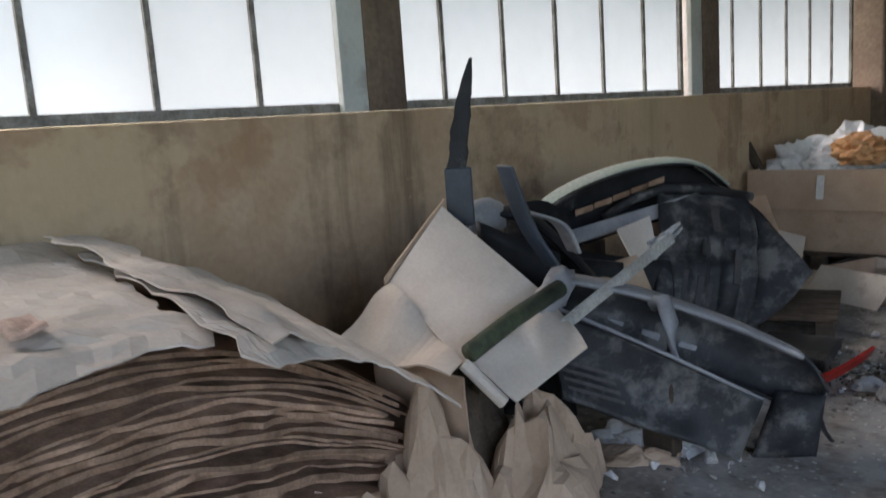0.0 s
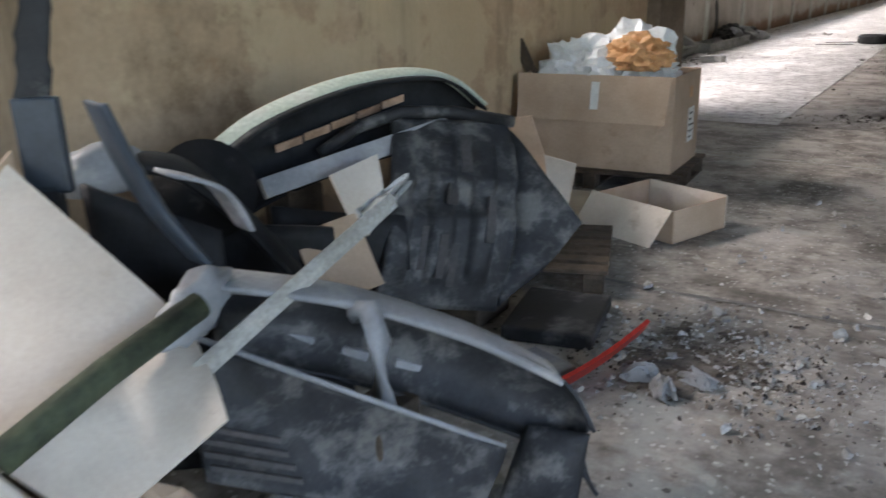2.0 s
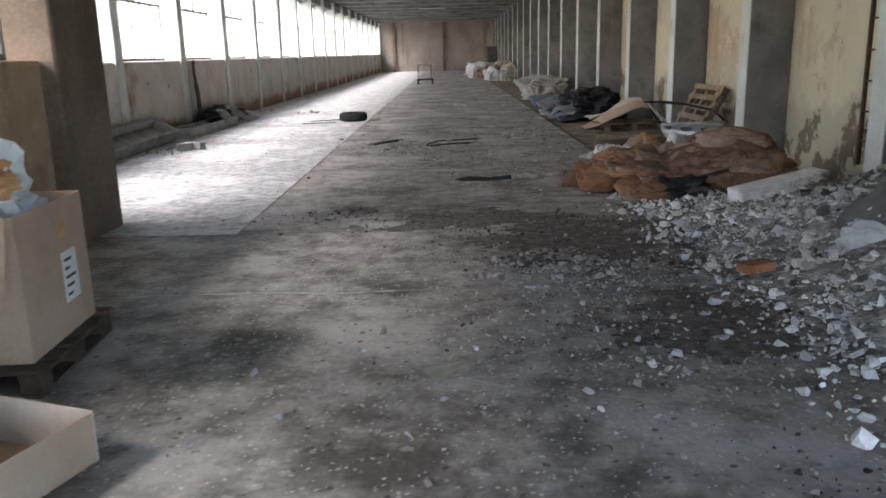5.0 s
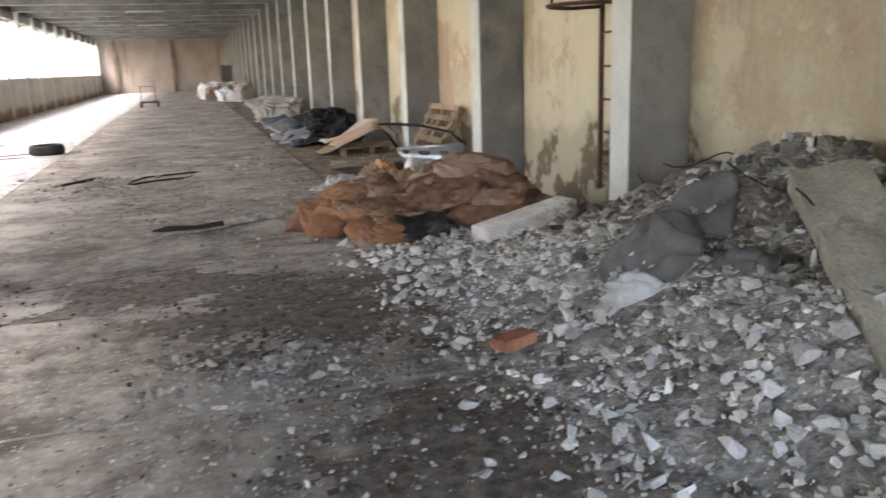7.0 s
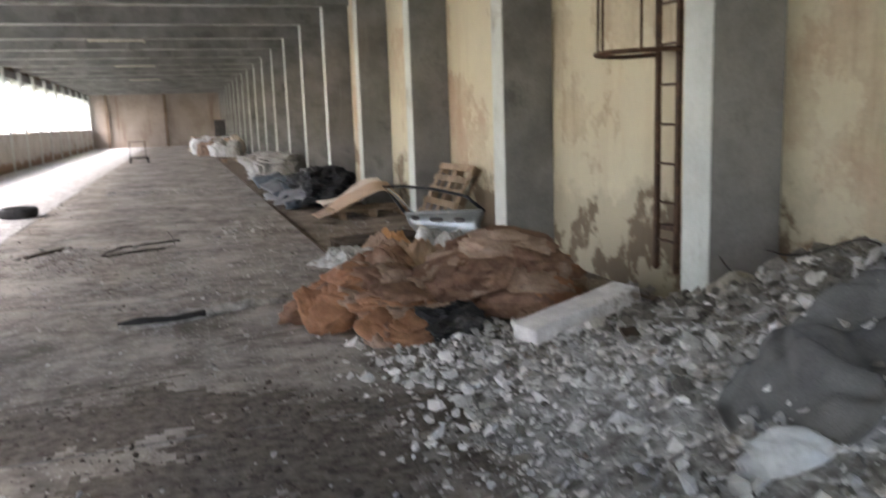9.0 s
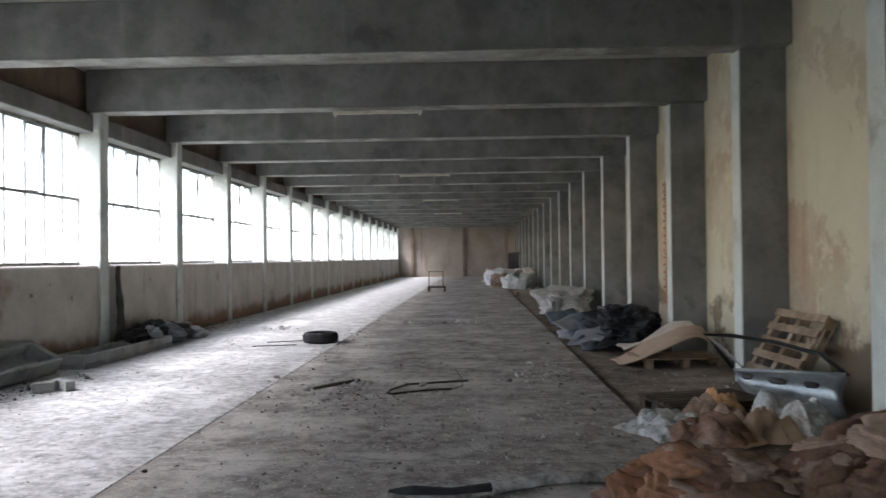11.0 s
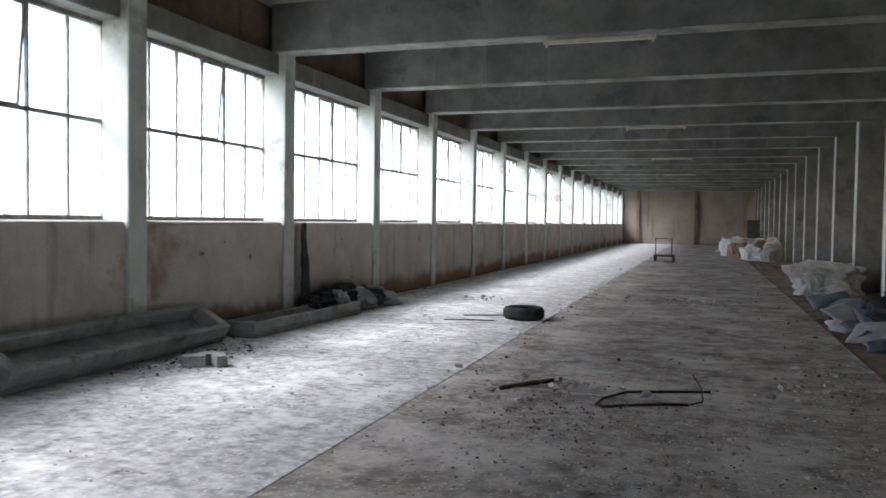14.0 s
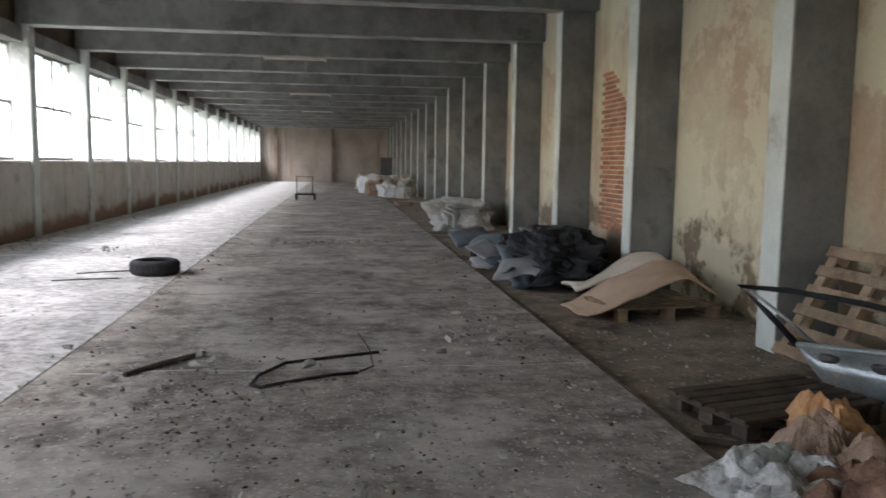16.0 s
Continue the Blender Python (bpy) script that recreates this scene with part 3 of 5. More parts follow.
for k in range(-6, K1 + 2):
    x0 = -6.0 if k >= -2 else -3.6
    if beam_p is None or k == -2:
        beam_p = tagged(new("ceiling_beam"), "grey concrete ceiling beam, underside pale with whitewash and painted bounce light", "beam", kind="structure")
        part("web", box(x0, XE - 0.002, -0.36, 0.0, ZB, ZC - 0.002, 0.02), M_CONC, beam_p)
        # pale strip paints the floor-lit underside together with its whitewash
        part("bounce_lit_whitewash", box(x0 + 0.02, 3.688, -0.357, -0.003, ZB - 0.012, ZB - 0.001, 0.003), M_SOFFW, beam_p)
        beam_p.matrix_basis = pose(0, Y0 + k * PITCH, 0)
    else:
        copy_thing(beam_p, pose(0, Y0 + k * PITCH, 0))

# south part: ochre window wall, its posts and the brown corner pier
NY = (-3.94, -0.44, 2.94, 6.44, 9.87)
b = box(NEAR_X - 0.35, NEAR_X, YS, 9.866, -0.3, 1.52, 0.015)
structure("wall_south_west", b, M_OCHRE, "ochre plaster wall with water stains under windows", "wall")
structure("wall_south_west_lintel", box(NEAR_X - 0.35, NEAR_X - 0.02, YS, 9.866, ZT, ZC), M_OCHRE, "ochre plaster band above windows", "wall")
for y in NY[:-1]:
    structure("column_south_west", box(NEAR_X - 0.065, NEAR_X - 0.006, y - 0.2, y + 0.06, 1.522, ZT - 0.002, 0.01), M_BROWNC, "brown plastered post between windows", "column")
    structure("window_jamb", box(NEAR_X - 0.065, NEAR_X - 0.02, y - 0.37, y - 0.203, 1.522, ZT - 0.002, 0.006), M_PAINTC, "pale painted window jamb", "jamb")
structure("pier", box(-3.9, -3.27, 9.87, 10.76, -0.02, ZC - 0.002, 0.03), M_BROWNC, "broad brown plastered corner pier", "pier")
structure("wall_return", box(-6.6, -3.902, 10.25, 10.6, -0.3, ZC - 0.002), M_PALEW, "plaster return wall beside the pier", "wall")

# steel windows
def window(name, length, z0, z1, n, sash_at, glass):
    w = tagged(new(name), "steel factory window with dirty panes and a tilted vent", "window", kind="structure")
    zt = z0 + (z1 - z0) * 0.5
    fr = bmesh.new()
    for y0, y1, a0, a1 in ((0, 0.045, z0, z1), (length - 0.045, length, z0, z1), (0.046, length - 0.046, z0, z0 + 0.05), (0.046, length - 0.046, z1 - 0.05, z1)):
        bx(fr, -0.03, 0.03, y0, y1, a0, a1)
    part("window_frame", fr, M_STEELW, w)
    part("transom", box(-0.025, 0.025, 0.046, length - 0.046, zt - 0.02, zt + 0.02), M_STEELW, w)
    step = length / n
    for i in range(1, n):
        part("mullion", box(-0.02, 0.02, i * step - 0.014, i * step + 0.014, z0 + 0.051, zt - 0.021), M_STEELW, w)
        part("mullion", box(-0.02, 0.02, i * step - 0.014, i * step + 0.014, zt + 0.021, z1 - 0.051), M_STEELW, w)
    for i in range(n):
        for row in range(2):
            lo, hi = (z0 + 0.05, zt - 0.02) if row == 0 else (zt + 0.02, z1 - 0.05)
            y0, y1 = i * step + 0.015, (i + 1) * step - 0.015
            if row == 1 and i == sash_at:
                s = bmesh.new()
                h = hi - lo
                for u0, u1, v0, v1 in ((y0, y0 + 0.03, -h, 0), (y1 - 0.03, y1, -h, 0), (y0 + 0.031, y1 - 0.031, -h, -h + 0.03), (y0 + 0.031, y1 - 0.031, -0.03, 0)):
                    bx(s, -0.012, 0.012, u0, u1, v0, v1)
                so = part("vent_sash", s, M_STEELW, w, "tilted open steel vent")
                so.matrix_basis = pose(0.0, 0, hi, 0, 5, 0)
                g = part("pane", box(-0.002, 0.002, y0 + 0.03, y1 - 0.03, -h + 0.03, -0.03), glass, so)
            else:
                g = part("pane", box(-0.002, 0.002, y0, y1, lo, hi), glass, w)
            g.visible_shadow = False
    return w


wp = window("window_1", 3.19, ZS + 0.002, ZT - 0.002, 6, 3, M_GLASS)
wp.matrix_basis = pose(-6.2, Y0 + K0 * PITCH + 0.002, 0)
for k in range(K0 + 1, K1 + 1):
    o = copy_thing(wp, pose(-6.2, Y0 + k * PITCH + 0.002, 0))
    o.name = "window_%d" % (k - K0 + 1)
wq = window("window_20", 3.18, 1.524, ZT - 0.002, 6, 3, M_GLASSF)
wq.matrix_basis = pose(NEAR_X - 0.1, NY[0] - 0.1, 0)
for i, y in enumerate(NY[1:-1]):
    o = copy_thing(wq, pose(NEAR_X - 0.1, y - 0.1, 0))
    o.name = "window_%d" % (21 + i)
# outdoors
structure("ground", box(-900, 900, -900, 900, -0.9, -0.35), M_GRASS, "rough grass outside the building", "ground")

# ---------- near pile ----------
def stack_arch(y):
    s = (y - 0.8) / 1.35
    return 0.10 - (0.34 if s < 0 else 0.75) * s * s


def cardboard_stack():
    t = thing("cardboard_stack", "arched stack of damp flattened cardboard sheets by the ochre wall", "cardboard stack")
    part("dark_slats", box(-3.2, -2.25, -0.9, 1.9, 0.0, 0.13, 0.01), M_DWOOD, t, "dark slatted pallet under the stack")
    r = random.Random(3)
    n = 26
    for i in range(n):
        z = 0.14 + 0.6 * i / n
        x1 = -2.02 - 0.10 * i / n + r.uniform(-0.05, 0.05)
        e = r.uniform(-0.1, 0.1)
        ph = r.uniform(0, 9)

        def fn(u, v, z=z, x1=x1, e=e, i=i, ph=ph):
            y = -0.95 + e + 2.7 * u
            arch = stack_arch(y) * (0.35 + 0.65 * i / n)
            x = -3.2 + (x1 + 3.2) * v
            x += v * (0.07 * noise.noise(Vector((y * 4, ph, 0))) + 0.03 * noise.noise(Vector((y * 13, ph, 1))))
            return (x, y, max(z + arch + 0.16 * (1 - v) * i / n + 0.016 * noise.noise(Vector((y * 5, ph, 3))), 0.135))
        part("cardboard_sheet", sheet(bmesh.new(), fn, 44, 3, r.choice((0.010, 0.016, 0.022))), M_CARDE, t)
    return t


def top_surface(x, y):
    v = (x + 3.2) / 1.1
    return 0.77 + stack_arch(y) + 0.16 * (1 - v)


def cover_sheet(y0, y1, x0, x1, skew, lift, label, seed, mt):
    def fn(u, v):
        y = y0 + (y1 - y0) * u + skew * v
        x = x0 + (x1 - x0) * v
        x += v * (0.07 * noise.noise(Vector((y * 5, seed, 0))) + 0.03 * noise.noise(Vector((y * 17, seed, 2))))
        y += (u - 0.5) * 0.12 * noise.noise(Vector((x * 6, seed, 5)))
        z = top_surface(x, y) + lift + 0.045 * abs(noise.noise(Vector((x * 3, y * 3, seed)))) + 0.03 * abs(noise.noise(Vector((x * 8, y * 8, seed)))) + 0.05 * max(0, v - 0.7) * math.sin(u * 5 + seed) - 0.55 * max(0, v - 0.8) ** 2
        return (x, y, z)
    return one("cardboard_cover", sheet(bmesh.new(), fn, 40, 30, 0.007), mt, label, "cardboard")


cardboard_stack()
cover_sheet(-0.9, 0.98, -3.25, -1.98, 0.05, 0.03, "large pale flattened carton lying over the cardboard stack", 1.0, M_CARDP)
cover_sheet(1.0, 1.74, -3.0, -1.80, 0.02, 0.055, "creased dusty carton draped over the stack end", 4.0, M_CARDP)
cover_sheet(0.9, 1.12, -3.1, -1.86, 0.22, 0.085, "narrow torn cardboard strip with frayed edge", 6.0, M_CARDP)
for i in range(5):
    y, x = -0.25 + 0.2 * i, -2.34 + 0.05 * (i % 2)
    def fn(u, v, y=y, x=x):
        yy, xx = y + 0.1 * u, x + 0.16 * v
        return (xx, yy, top_surface(xx, yy) + 0.058 + 0.03 * abs(noise.noise(Vector((xx * 8, yy * 8, 1.0)))) + 0.045 * abs(noise.noise(Vector((xx * 3, yy * 3, 1.0)))))
    one("printed_patch", sheet(bmesh.new(), fn, 8, 8, 0.014), M_REDINK, "faded red printed block on the pale carton", "print")

car = thing("leaning_carton", "crushed brown carton leaning on car parts", "carton")
part("front_panel", quad_sheet(bmesh.new(), (-2.47, 2.36, 1.07), (-2.50, 2.06, 0.78), (-1.93, 1.93, 0.56), (-1.98, 2.47, 0.69), 0.008, 0.02, 14, 1.0), M_CARDP, car)
part("lower_flap", quad_sheet(bmesh.new(), (-1.93, 1.95, 0.575), (-1.78, 2.03, 0.42), (-1.68, 2.32, 0.57), (-1.96, 2.48, 0.69), 0.008, 0.05, 18, 3.0, 0, 5.0), M_CARDP, car)
part("side_panel", quad_sheet(bmesh.new(), (-2.51, 2.07, 0.78), (-2.46, 1.74, 0.60), (-1.86, 1.80, 0.56), (-1.92, 1.92, 0.57), 0.008, 0.07, 18, 5.0, 0, 4.5), M_CARDP, car)
part("back_panel", quad_sheet(bmesh.new(), (-2.48, 2.38, 1.10), (-2.52, 2.05, 0.80), (-2.6, 2.05, 0.1), (-2.55, 2.5, 0.1), 0.008, 0.02, 10, 7.0), M_CARD, car)
part("torn_strip", tube(bmesh.new(), [(-1.9, 1.9, 0.58), (-1.85, 1.93, 0.52), (-1.8, 1.99, 0.43)], 0.025, 8), M_CARDP, car)
part("support_flap", quad_sheet(bmesh.new(), (-2.3, 1.8, 0.58), (-1.85, 1.85, 0.55), (-1.95, 1.95, 0.0), (-2.35, 1.9, 0.0), 0.008, 0.02, 8, 8.0), M_CARD, car)

# crumpled paper sacks in front
def paper_heap(cx, cy, rx, ry, h, seed, rz=0):
    def fn(u, v):
        a, c = u * 2 - 1, v * 2 - 1
        e = max(0.0, 1 - max(abs(a), abs(c)) ** 2.5)
        q = Vector((a * 1.6 + seed, c * 1.6, seed))
        f = abs(noise.noise(q)) * 1.1 + abs(noise.noise(q * 2.3)) * 0.35
        return (a * rx + 0.05 * noise.noise(q * 1.7), c * ry + 0.05 * noise.noise(q * 1.9 + Vector((5, 0, 0))), 0.01 + h * e * (0.55 + f))
    return one("paper_sack", sheet(bmesh.new(), fn, 15, 15, 0.004), M_CARD, "crumpled brown paper sack on the floor", "sack", at=(cx, cy, 0), rz=rz)


paper_heap(-1.80, 2.18, 0.19, 0.26, 0.34, 2.0, 25)
paper_heap(-2.02, 1.80, 0.24, 0.24, 0.34, 5.5, 60)
paper_heap(-1.98, 1.36, 0.20, 0.30, 0.24, 9.2, 10)
paper_heap(-1.62, 1.30, 0.18, 0.24, 0.10, 13.1, 40)

# bumpers: a C-shaped section swept along a bent path
def bumper(path, tops, h, depth, thick=0.012):
    """path: Vectors of the upper edge; the skin hangs down by h and turns in by depth at both edges."""
    pts = [Vector(p) for p in path]
    def at(u):
        k = min(u * (len(pts) - 1), len(pts) - 1.0001)
        i = int(k)
        f = k - i
        p0, p1, p2, p3 = pts[max(i - 1, 0)], pts[i], pts[i + 1], pts[min(i + 2, len(pts) - 1)]
        return 0.5 * ((2 * p1) + (p2 - p0) * f + (2 * p0 - 5 * p1 + 4 * p2 - p3) * f * f + (3 * p1 - p0 - 3 * p2 + p3) * f ** 3)
    inward, down = Vector(tops[0]).normalized(), Vector(tops[1]).normalized()
    def fn(u, v):
        p = at(u)
        hh = h * (0.75 + 0.25 * math.sin(math.pi * u))
        a = v * 4
        if a < 1:
            return p + inward * depth * (1 - a)
        if a < 3:
            s = (a - 1) / 2
            return p + down * hh * s - inward * 0.05 * math.sin(math.pi * s)
        return p + down * hh + inward * depth * 0.7 * (a - 3)
    return sheet(bmesh.new(), fn, 28, 16, thick)


b1 = thing("car_bumper", "dusty black car bumper with slotted skirt lying on the pile", "car bumper")
part("skin", bumper([(-2.02, 2.58, 0.755), (-1.80, 2.86, 0.655), (-1.53, 3.08, 0.52), (-1.28, 3.18, 0.40), (-1.17, 3.17, 0.27)], ((0.7, -0.6, 0.1), (0.15, -0.1, -1)), 0.26, 0.035), M_SCUFF, b1, smooth=True)
part("top_rail", bumper([(-2.02, 2.575, 0.77), (-1.80, 2.855, 0.67), (-1.53, 3.075, 0.535), (-1.28, 3.175, 0.415)], ((-0.7, 0.6, 0), (0.1, -0.1, -1)), 0.035, 0.07), M_PLASTG, b1, "grey top rail", smooth=True)
sk = part("skirt", quad_sheet(bmesh.new(), (-1.96, 2.44, 0.67), (-1.34, 2.98, 0.25), (-1.40, 2.90, 0.01), (-1.84, 2.36, 0.33), 0.02, 0.04, 18, 2.0, -0.05), M_SCUFF, b1, "scratched dusty lower skirt", smooth=True)
part("skirt_lip", tube(bmesh.new(), [Vector((-1.96, 2.44, 0.675)).lerp(Vector((-1.34, 2.98, 0.255)), k / 8) + Vector((0.03, -0.03, 0.02)) * math.sin(math.pi * k / 8) for k in range(9)], 0.008, 8), M_PLASTG, b1, "grey worn lip", smooth=True)
for i in range(4):
    o = Vector((-1.855 + 0.016 * i, 2.345 + 0.004 * i, 0.50 - 0.036 * i))
    part("slot", quad_sheet(bmesh.new(), o, o + Vector((0.15, 0.15, -0.075)), o + Vector((0.154, 0.15, -0.09)), o + Vector((0.004, 0, -0.015)), 0.012, 0, 3), M_INK, sk)
part("end_flap", quad_sheet(bmesh.new(), (-1.34, 3.10, 0.26), (-1.16, 3.15, 0.26), (-1.19, 3.12, 0.0), (-1.38, 2.98, 0.0), 0.012, 0.05, 10, 5.0, 0.05), M_SCUFF, b1, smooth=True)
for i in range(4):
    p = Vector((-1.9, 2.78, 0.52)) + Vector((0.11, 0.105, -0.06)) * i
    part("bracket", box(-0.04, 0.04, -0.015, 0.015, -0.03, 0.03, 0.005, pose(*p, 0, 20, 42)), M_PLASTG, b1, "grey clip")
part("wrapped_film", tube(bmesh.new(), [(-1.75, 2.86, 0.62), (-1.70, 2.86, 0.64), (-1.66, 2.85, 0.55), (-1.64, 2.82, 0.40), (-1.66, 2.86, 0.33)], 0.035, 8), M_PLASTG, b1, "grey plastic film wrapped round the rail", smooth=True)
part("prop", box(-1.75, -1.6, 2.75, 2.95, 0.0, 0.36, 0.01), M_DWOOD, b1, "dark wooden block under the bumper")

b2 = thing("car_bumper", "car bumper with pale green edge standing against the wall", "car bumper")
part("skin", bumper([(-2.78, 3.2, 0.84), (-2.72, 3.5, 1.0), (-2.6, 3.95, 1.10), (-2.46, 4.35, 1.09), (-2.36, 4.55, 0.94)], ((0.6, -0.3, -0.1), (0.12, -0.1, -1)), 0.32, 0.09), M_PLASTD, b2, smooth=True)
part("painted_edge", bumper([(-2.78, 3.2, 0.862), (-2.72, 3.5, 1.022), (-2.6, 3.95, 1.122), (-2.46, 4.35, 1.112), (-2.36, 4.55, 0.962)], ((-0.6, -0.2, 0.1), (0.25, -0.1, -1)), 0.03, 0.03), M_LIME, b2, "pale green painted edge", smooth=True)
part("reinforcement", quad_sheet(bmesh.new(), (-2.55, 3.3, 0.82), (-2.33, 4.22, 0.93), (-2.30, 4.22, 0.86), (-2.52, 3.3, 0.75), 0.03, 0.005, 6), M_PLASTG, b2, "grey reinforcement beam")
for i in range(5):
    p = Vector((-2.62, 3.55, 0.90)) + Vector((0.025, 0.14, 0.025)) * i
    part("grille_opening", box(-0.012, -0.004, -0.064, 0.064, -0.017, 0.017, 0.002, pose(*p, 9, 14, -10)), M_CARDE, b2, "brown opening in the grille")
part("leg", box(-2.75, -2.6, 3.5, 3.7, 0.0, 0.72, 0.01), M_DWOOD, b2, "dark support behind the bumper")

b3 = thing("undertray", "black moulded car undertray leaning on the pile", "car part")
def smooth_step(x):
    x = min(max(x, 0), 1)
    return x * x * (3 - 2 * x)


def tray_shape(u, v):
    a, b_, c, d = Vector((-2.44, 3.98, 0.95)), Vector((-2.16, 4.48, 0.88)), Vector((-1.98, 4.05, 0.14)), Vector((-2.22, 3.52, 0.30))
    p = (a * (1 - u) + b_ * u) * (1 - v) + (d * (1 - u) + c * u) * v
    out = Vector((0.75, -0.5, 0.3)) * (0.14 * math.sin(math.pi * v) * (0.5 + 0.5 * u) + 0.035 * smooth_step(0.5 + 1.6 * math.sin(u * 19)) * smooth_step(v * 9 - 0.5) * smooth_step((0.9 - v) * 9) - 0.03 * smooth_step(2 - abs(v - 0.45) * 24))
    return p + out
part("tray", sheet(bmesh.new(), tray_shape, 44, 36, 0.015), M_SCUFF, b3, smooth=True)
part("rim", tube(bmesh.new(), [(-2.60, 3.7, 0.84), (-2.52, 3.85, 0.93), (-2.42, 4.02, 0.975), (-2.3, 4.25, 0.95), (-2.14, 4.5, 0.88)], 0.028, 8), M_PLAST, b3, smooth=True)
part("skirt", quad_sheet(bmesh.new(), (-2.16, 4.48, 0.87), (-1.74, 4.40, 0.47), (-1.80, 4.30, 0.36), (-1.97, 4.06, 0.15), 0.012, 0.07, 16, 9.0, 0.05), M_SCUFF, b3, smooth=True)
for u, v, w_, h_ in ((0.30, 0.70, 0.018, 0.09), (0.42, 0.74, 0.018, 0.09), (0.54, 0.78, 0.018, 0.09), (0.48, 0.42, 0.05, 0.045), (0.62, 0.20, 0.035, 0.10), (0.78, 0.55, 0.02, 0.10)):
    q, du, dv = tray_shape(u, v), tray_shape(u + 0.02, v) - tray_shape(u - 0.02, v), tray_shape(u, v + 0.02) - tray_shape(u, v - 0.02)
    du.normalize()
    dv.normalize()
    out = du.cross(dv).normalized()
    if out.x < 0:
        out = -out
    c = q + out * 0.006
    part("slot", quad_sheet(bmesh.new(), c - du * w_ - dv * h_, c + du * w_ - dv * h_, c + du * w_ + dv * h_, c - du * w_ + dv * h_, 0.012, 0, 3), M_INK, b3, "dark slot")
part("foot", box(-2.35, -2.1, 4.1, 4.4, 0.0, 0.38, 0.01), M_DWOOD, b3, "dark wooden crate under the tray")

fin = thing("torn_rubber_strip", "torn dark rubber strip standing up from the pile", "rubber strip")
part("lower_clip", box(-0.06, 0.06, -0.02, 0.02, -0.16, 0.10, 0.008, pose(-2.46, 2.46, 1.13, 0, 0, 40)), M_BLUE, fin, "dark blue plastic clip")
part("stem", box(-0.03, 0.03, -0.02, 0.02, -1.0, 0.0, 0.008, pose(-2.46, 2.46, 1.0, 0, 0, 40)), M_PLAST, fin)
def fn(u, v):
    w = 0.10 * (1 - u ** 3 * 0.85) * (0.85 + 0.25 * noise.noise(Vector((u * 9, v * 2, 0))))
    s = (v - 0.5) * w
    return (-2.47 + 0.02 * u + s * 0.66, 2.46 + 0.06 * u + 0.05 * u * u + s * 0.75, 1.2 + 0.5 * u)
part("strip", sheet(bmesh.new(), fn, 16, 5, 0.02), M_PLAST, fin, smooth=True)

def trim(bm, mt, label, at=(0, 0, 0)):
    return one("car_trim", bm, mt, label, "car part", at=at, smooth=True)


trim(bumper([(-2.52, 2.72, 1.02), (-2.42, 2.86, 0.98), (-2.28, 2.98, 0.80), (-2.12, 3.06, 0.58)], ((-0.5, 0.6, 0), (0.3, -0.3, -1)), 0.06, 0.05), M_PLASTD, "curved black plastic arch strip")
trim(bumper([(-2.16, 2.42, 1.24), (-2.15, 2.46, 1.10), (-2.13, 2.52, 0.95), (-2.08, 2.60, 0.80)], ((-0.6, 0.2, 0), (0.5, 0.5, -0.2)), 0.05, 0.03), M_BLUE, "dark blue plastic lamp bracket")
trim(bumper([(-2.24, 2.64, 1.02), (-2.18, 2.76, 0.96), (-2.16, 2.84, 0.82)], ((-0.6, 0.2, 0), (0.4, 0.5, -0.3)), 0.05, 0.02), M_PLASTG, "thin grey plastic strip")
trim(tube(bmesh.new(), [(-2.52, 3.02, 0.84), (-2.47, 2.99, 0.86)], 0.17, 28), M_PLASTD, "round black fan housing")
trim(blob(bmesh.new(), (0, 0, 0), (0.10, 0.14, 0.10), 4, 0.15, 1.4, 4, True), M_PLASTG, "grey rounded lamp cover", (-2.55, 2.68, 0.92))
trim(quad_sheet(bmesh.new(), (-2.45, 2.55, 0.98), (-2.15, 2.75, 0.82), (-2.05, 2.7, 0.1), (-2.4, 2.5, 0.1), 0.02, 0.05, 12, 3.0), M_PLASTD, "black plastic panel inside the pile")
trim(quad_sheet(bmesh.new(), (-2.6, 2.8, 0.80), (-2.2, 3.3, 0.68), (-2.15, 3.3, 0.02), (-2.6, 2.8, 0.02), 0.02, 0.05, 12, 6.0), M_PLASTD, "black plastic panel inside the pile")
trim(quad_sheet(bmesh.new(), (-2.5, 3.3, 0.72), (-2.2, 3.72, 0.62), (-2.12, 3.66, 0.02), (-2.5, 3.3, 0.02), 0.02, 0.05, 12, 8.0), M_PLASTD, "black plastic panel inside the pile")
one("card_scrap", quad_sheet(bmesh.new(), (-2.32, 3.22, 0.66), (-2.22, 3.44, 0.70), (-2.08, 3.42, 0.46), (-2.16, 3.16, 0.44), 0.008, 0.02, 8, 3.0), M_CARD, "brown cardboard scrap between car parts", "cardboard")
one("card_scrap", quad_sheet(bmesh.new(), (-2.36, 3.48, 0.82), (-2.32, 3.72, 0.86), (-2.22, 3.64, 0.66), (-2.26, 3.46, 0.66), 0.008, 0.02, 8, 5.0), M_CARDP, "pale cardboard scrap between car parts", "cardboard")
pp = thing("metal_profile", "pale aluminium window profile lying across the bumpers", "profile")
def fn(u, v):
    p = Vector((-1.845, 2.38, 0.615)).lerp(Vector((-1.90, 3.25, 0.83)), u)
    return p + Vector((0.10, 0.01, -0.16)).normalized() * (v - 0.5) * 0.05 + Vector((0, 0, 0.01)) * (1 if 0.3 < v < 0.7 else 0)
part("rail", sheet(bmesh.new(), fn, 10, 8, 0.022), M_BOARD, pp)
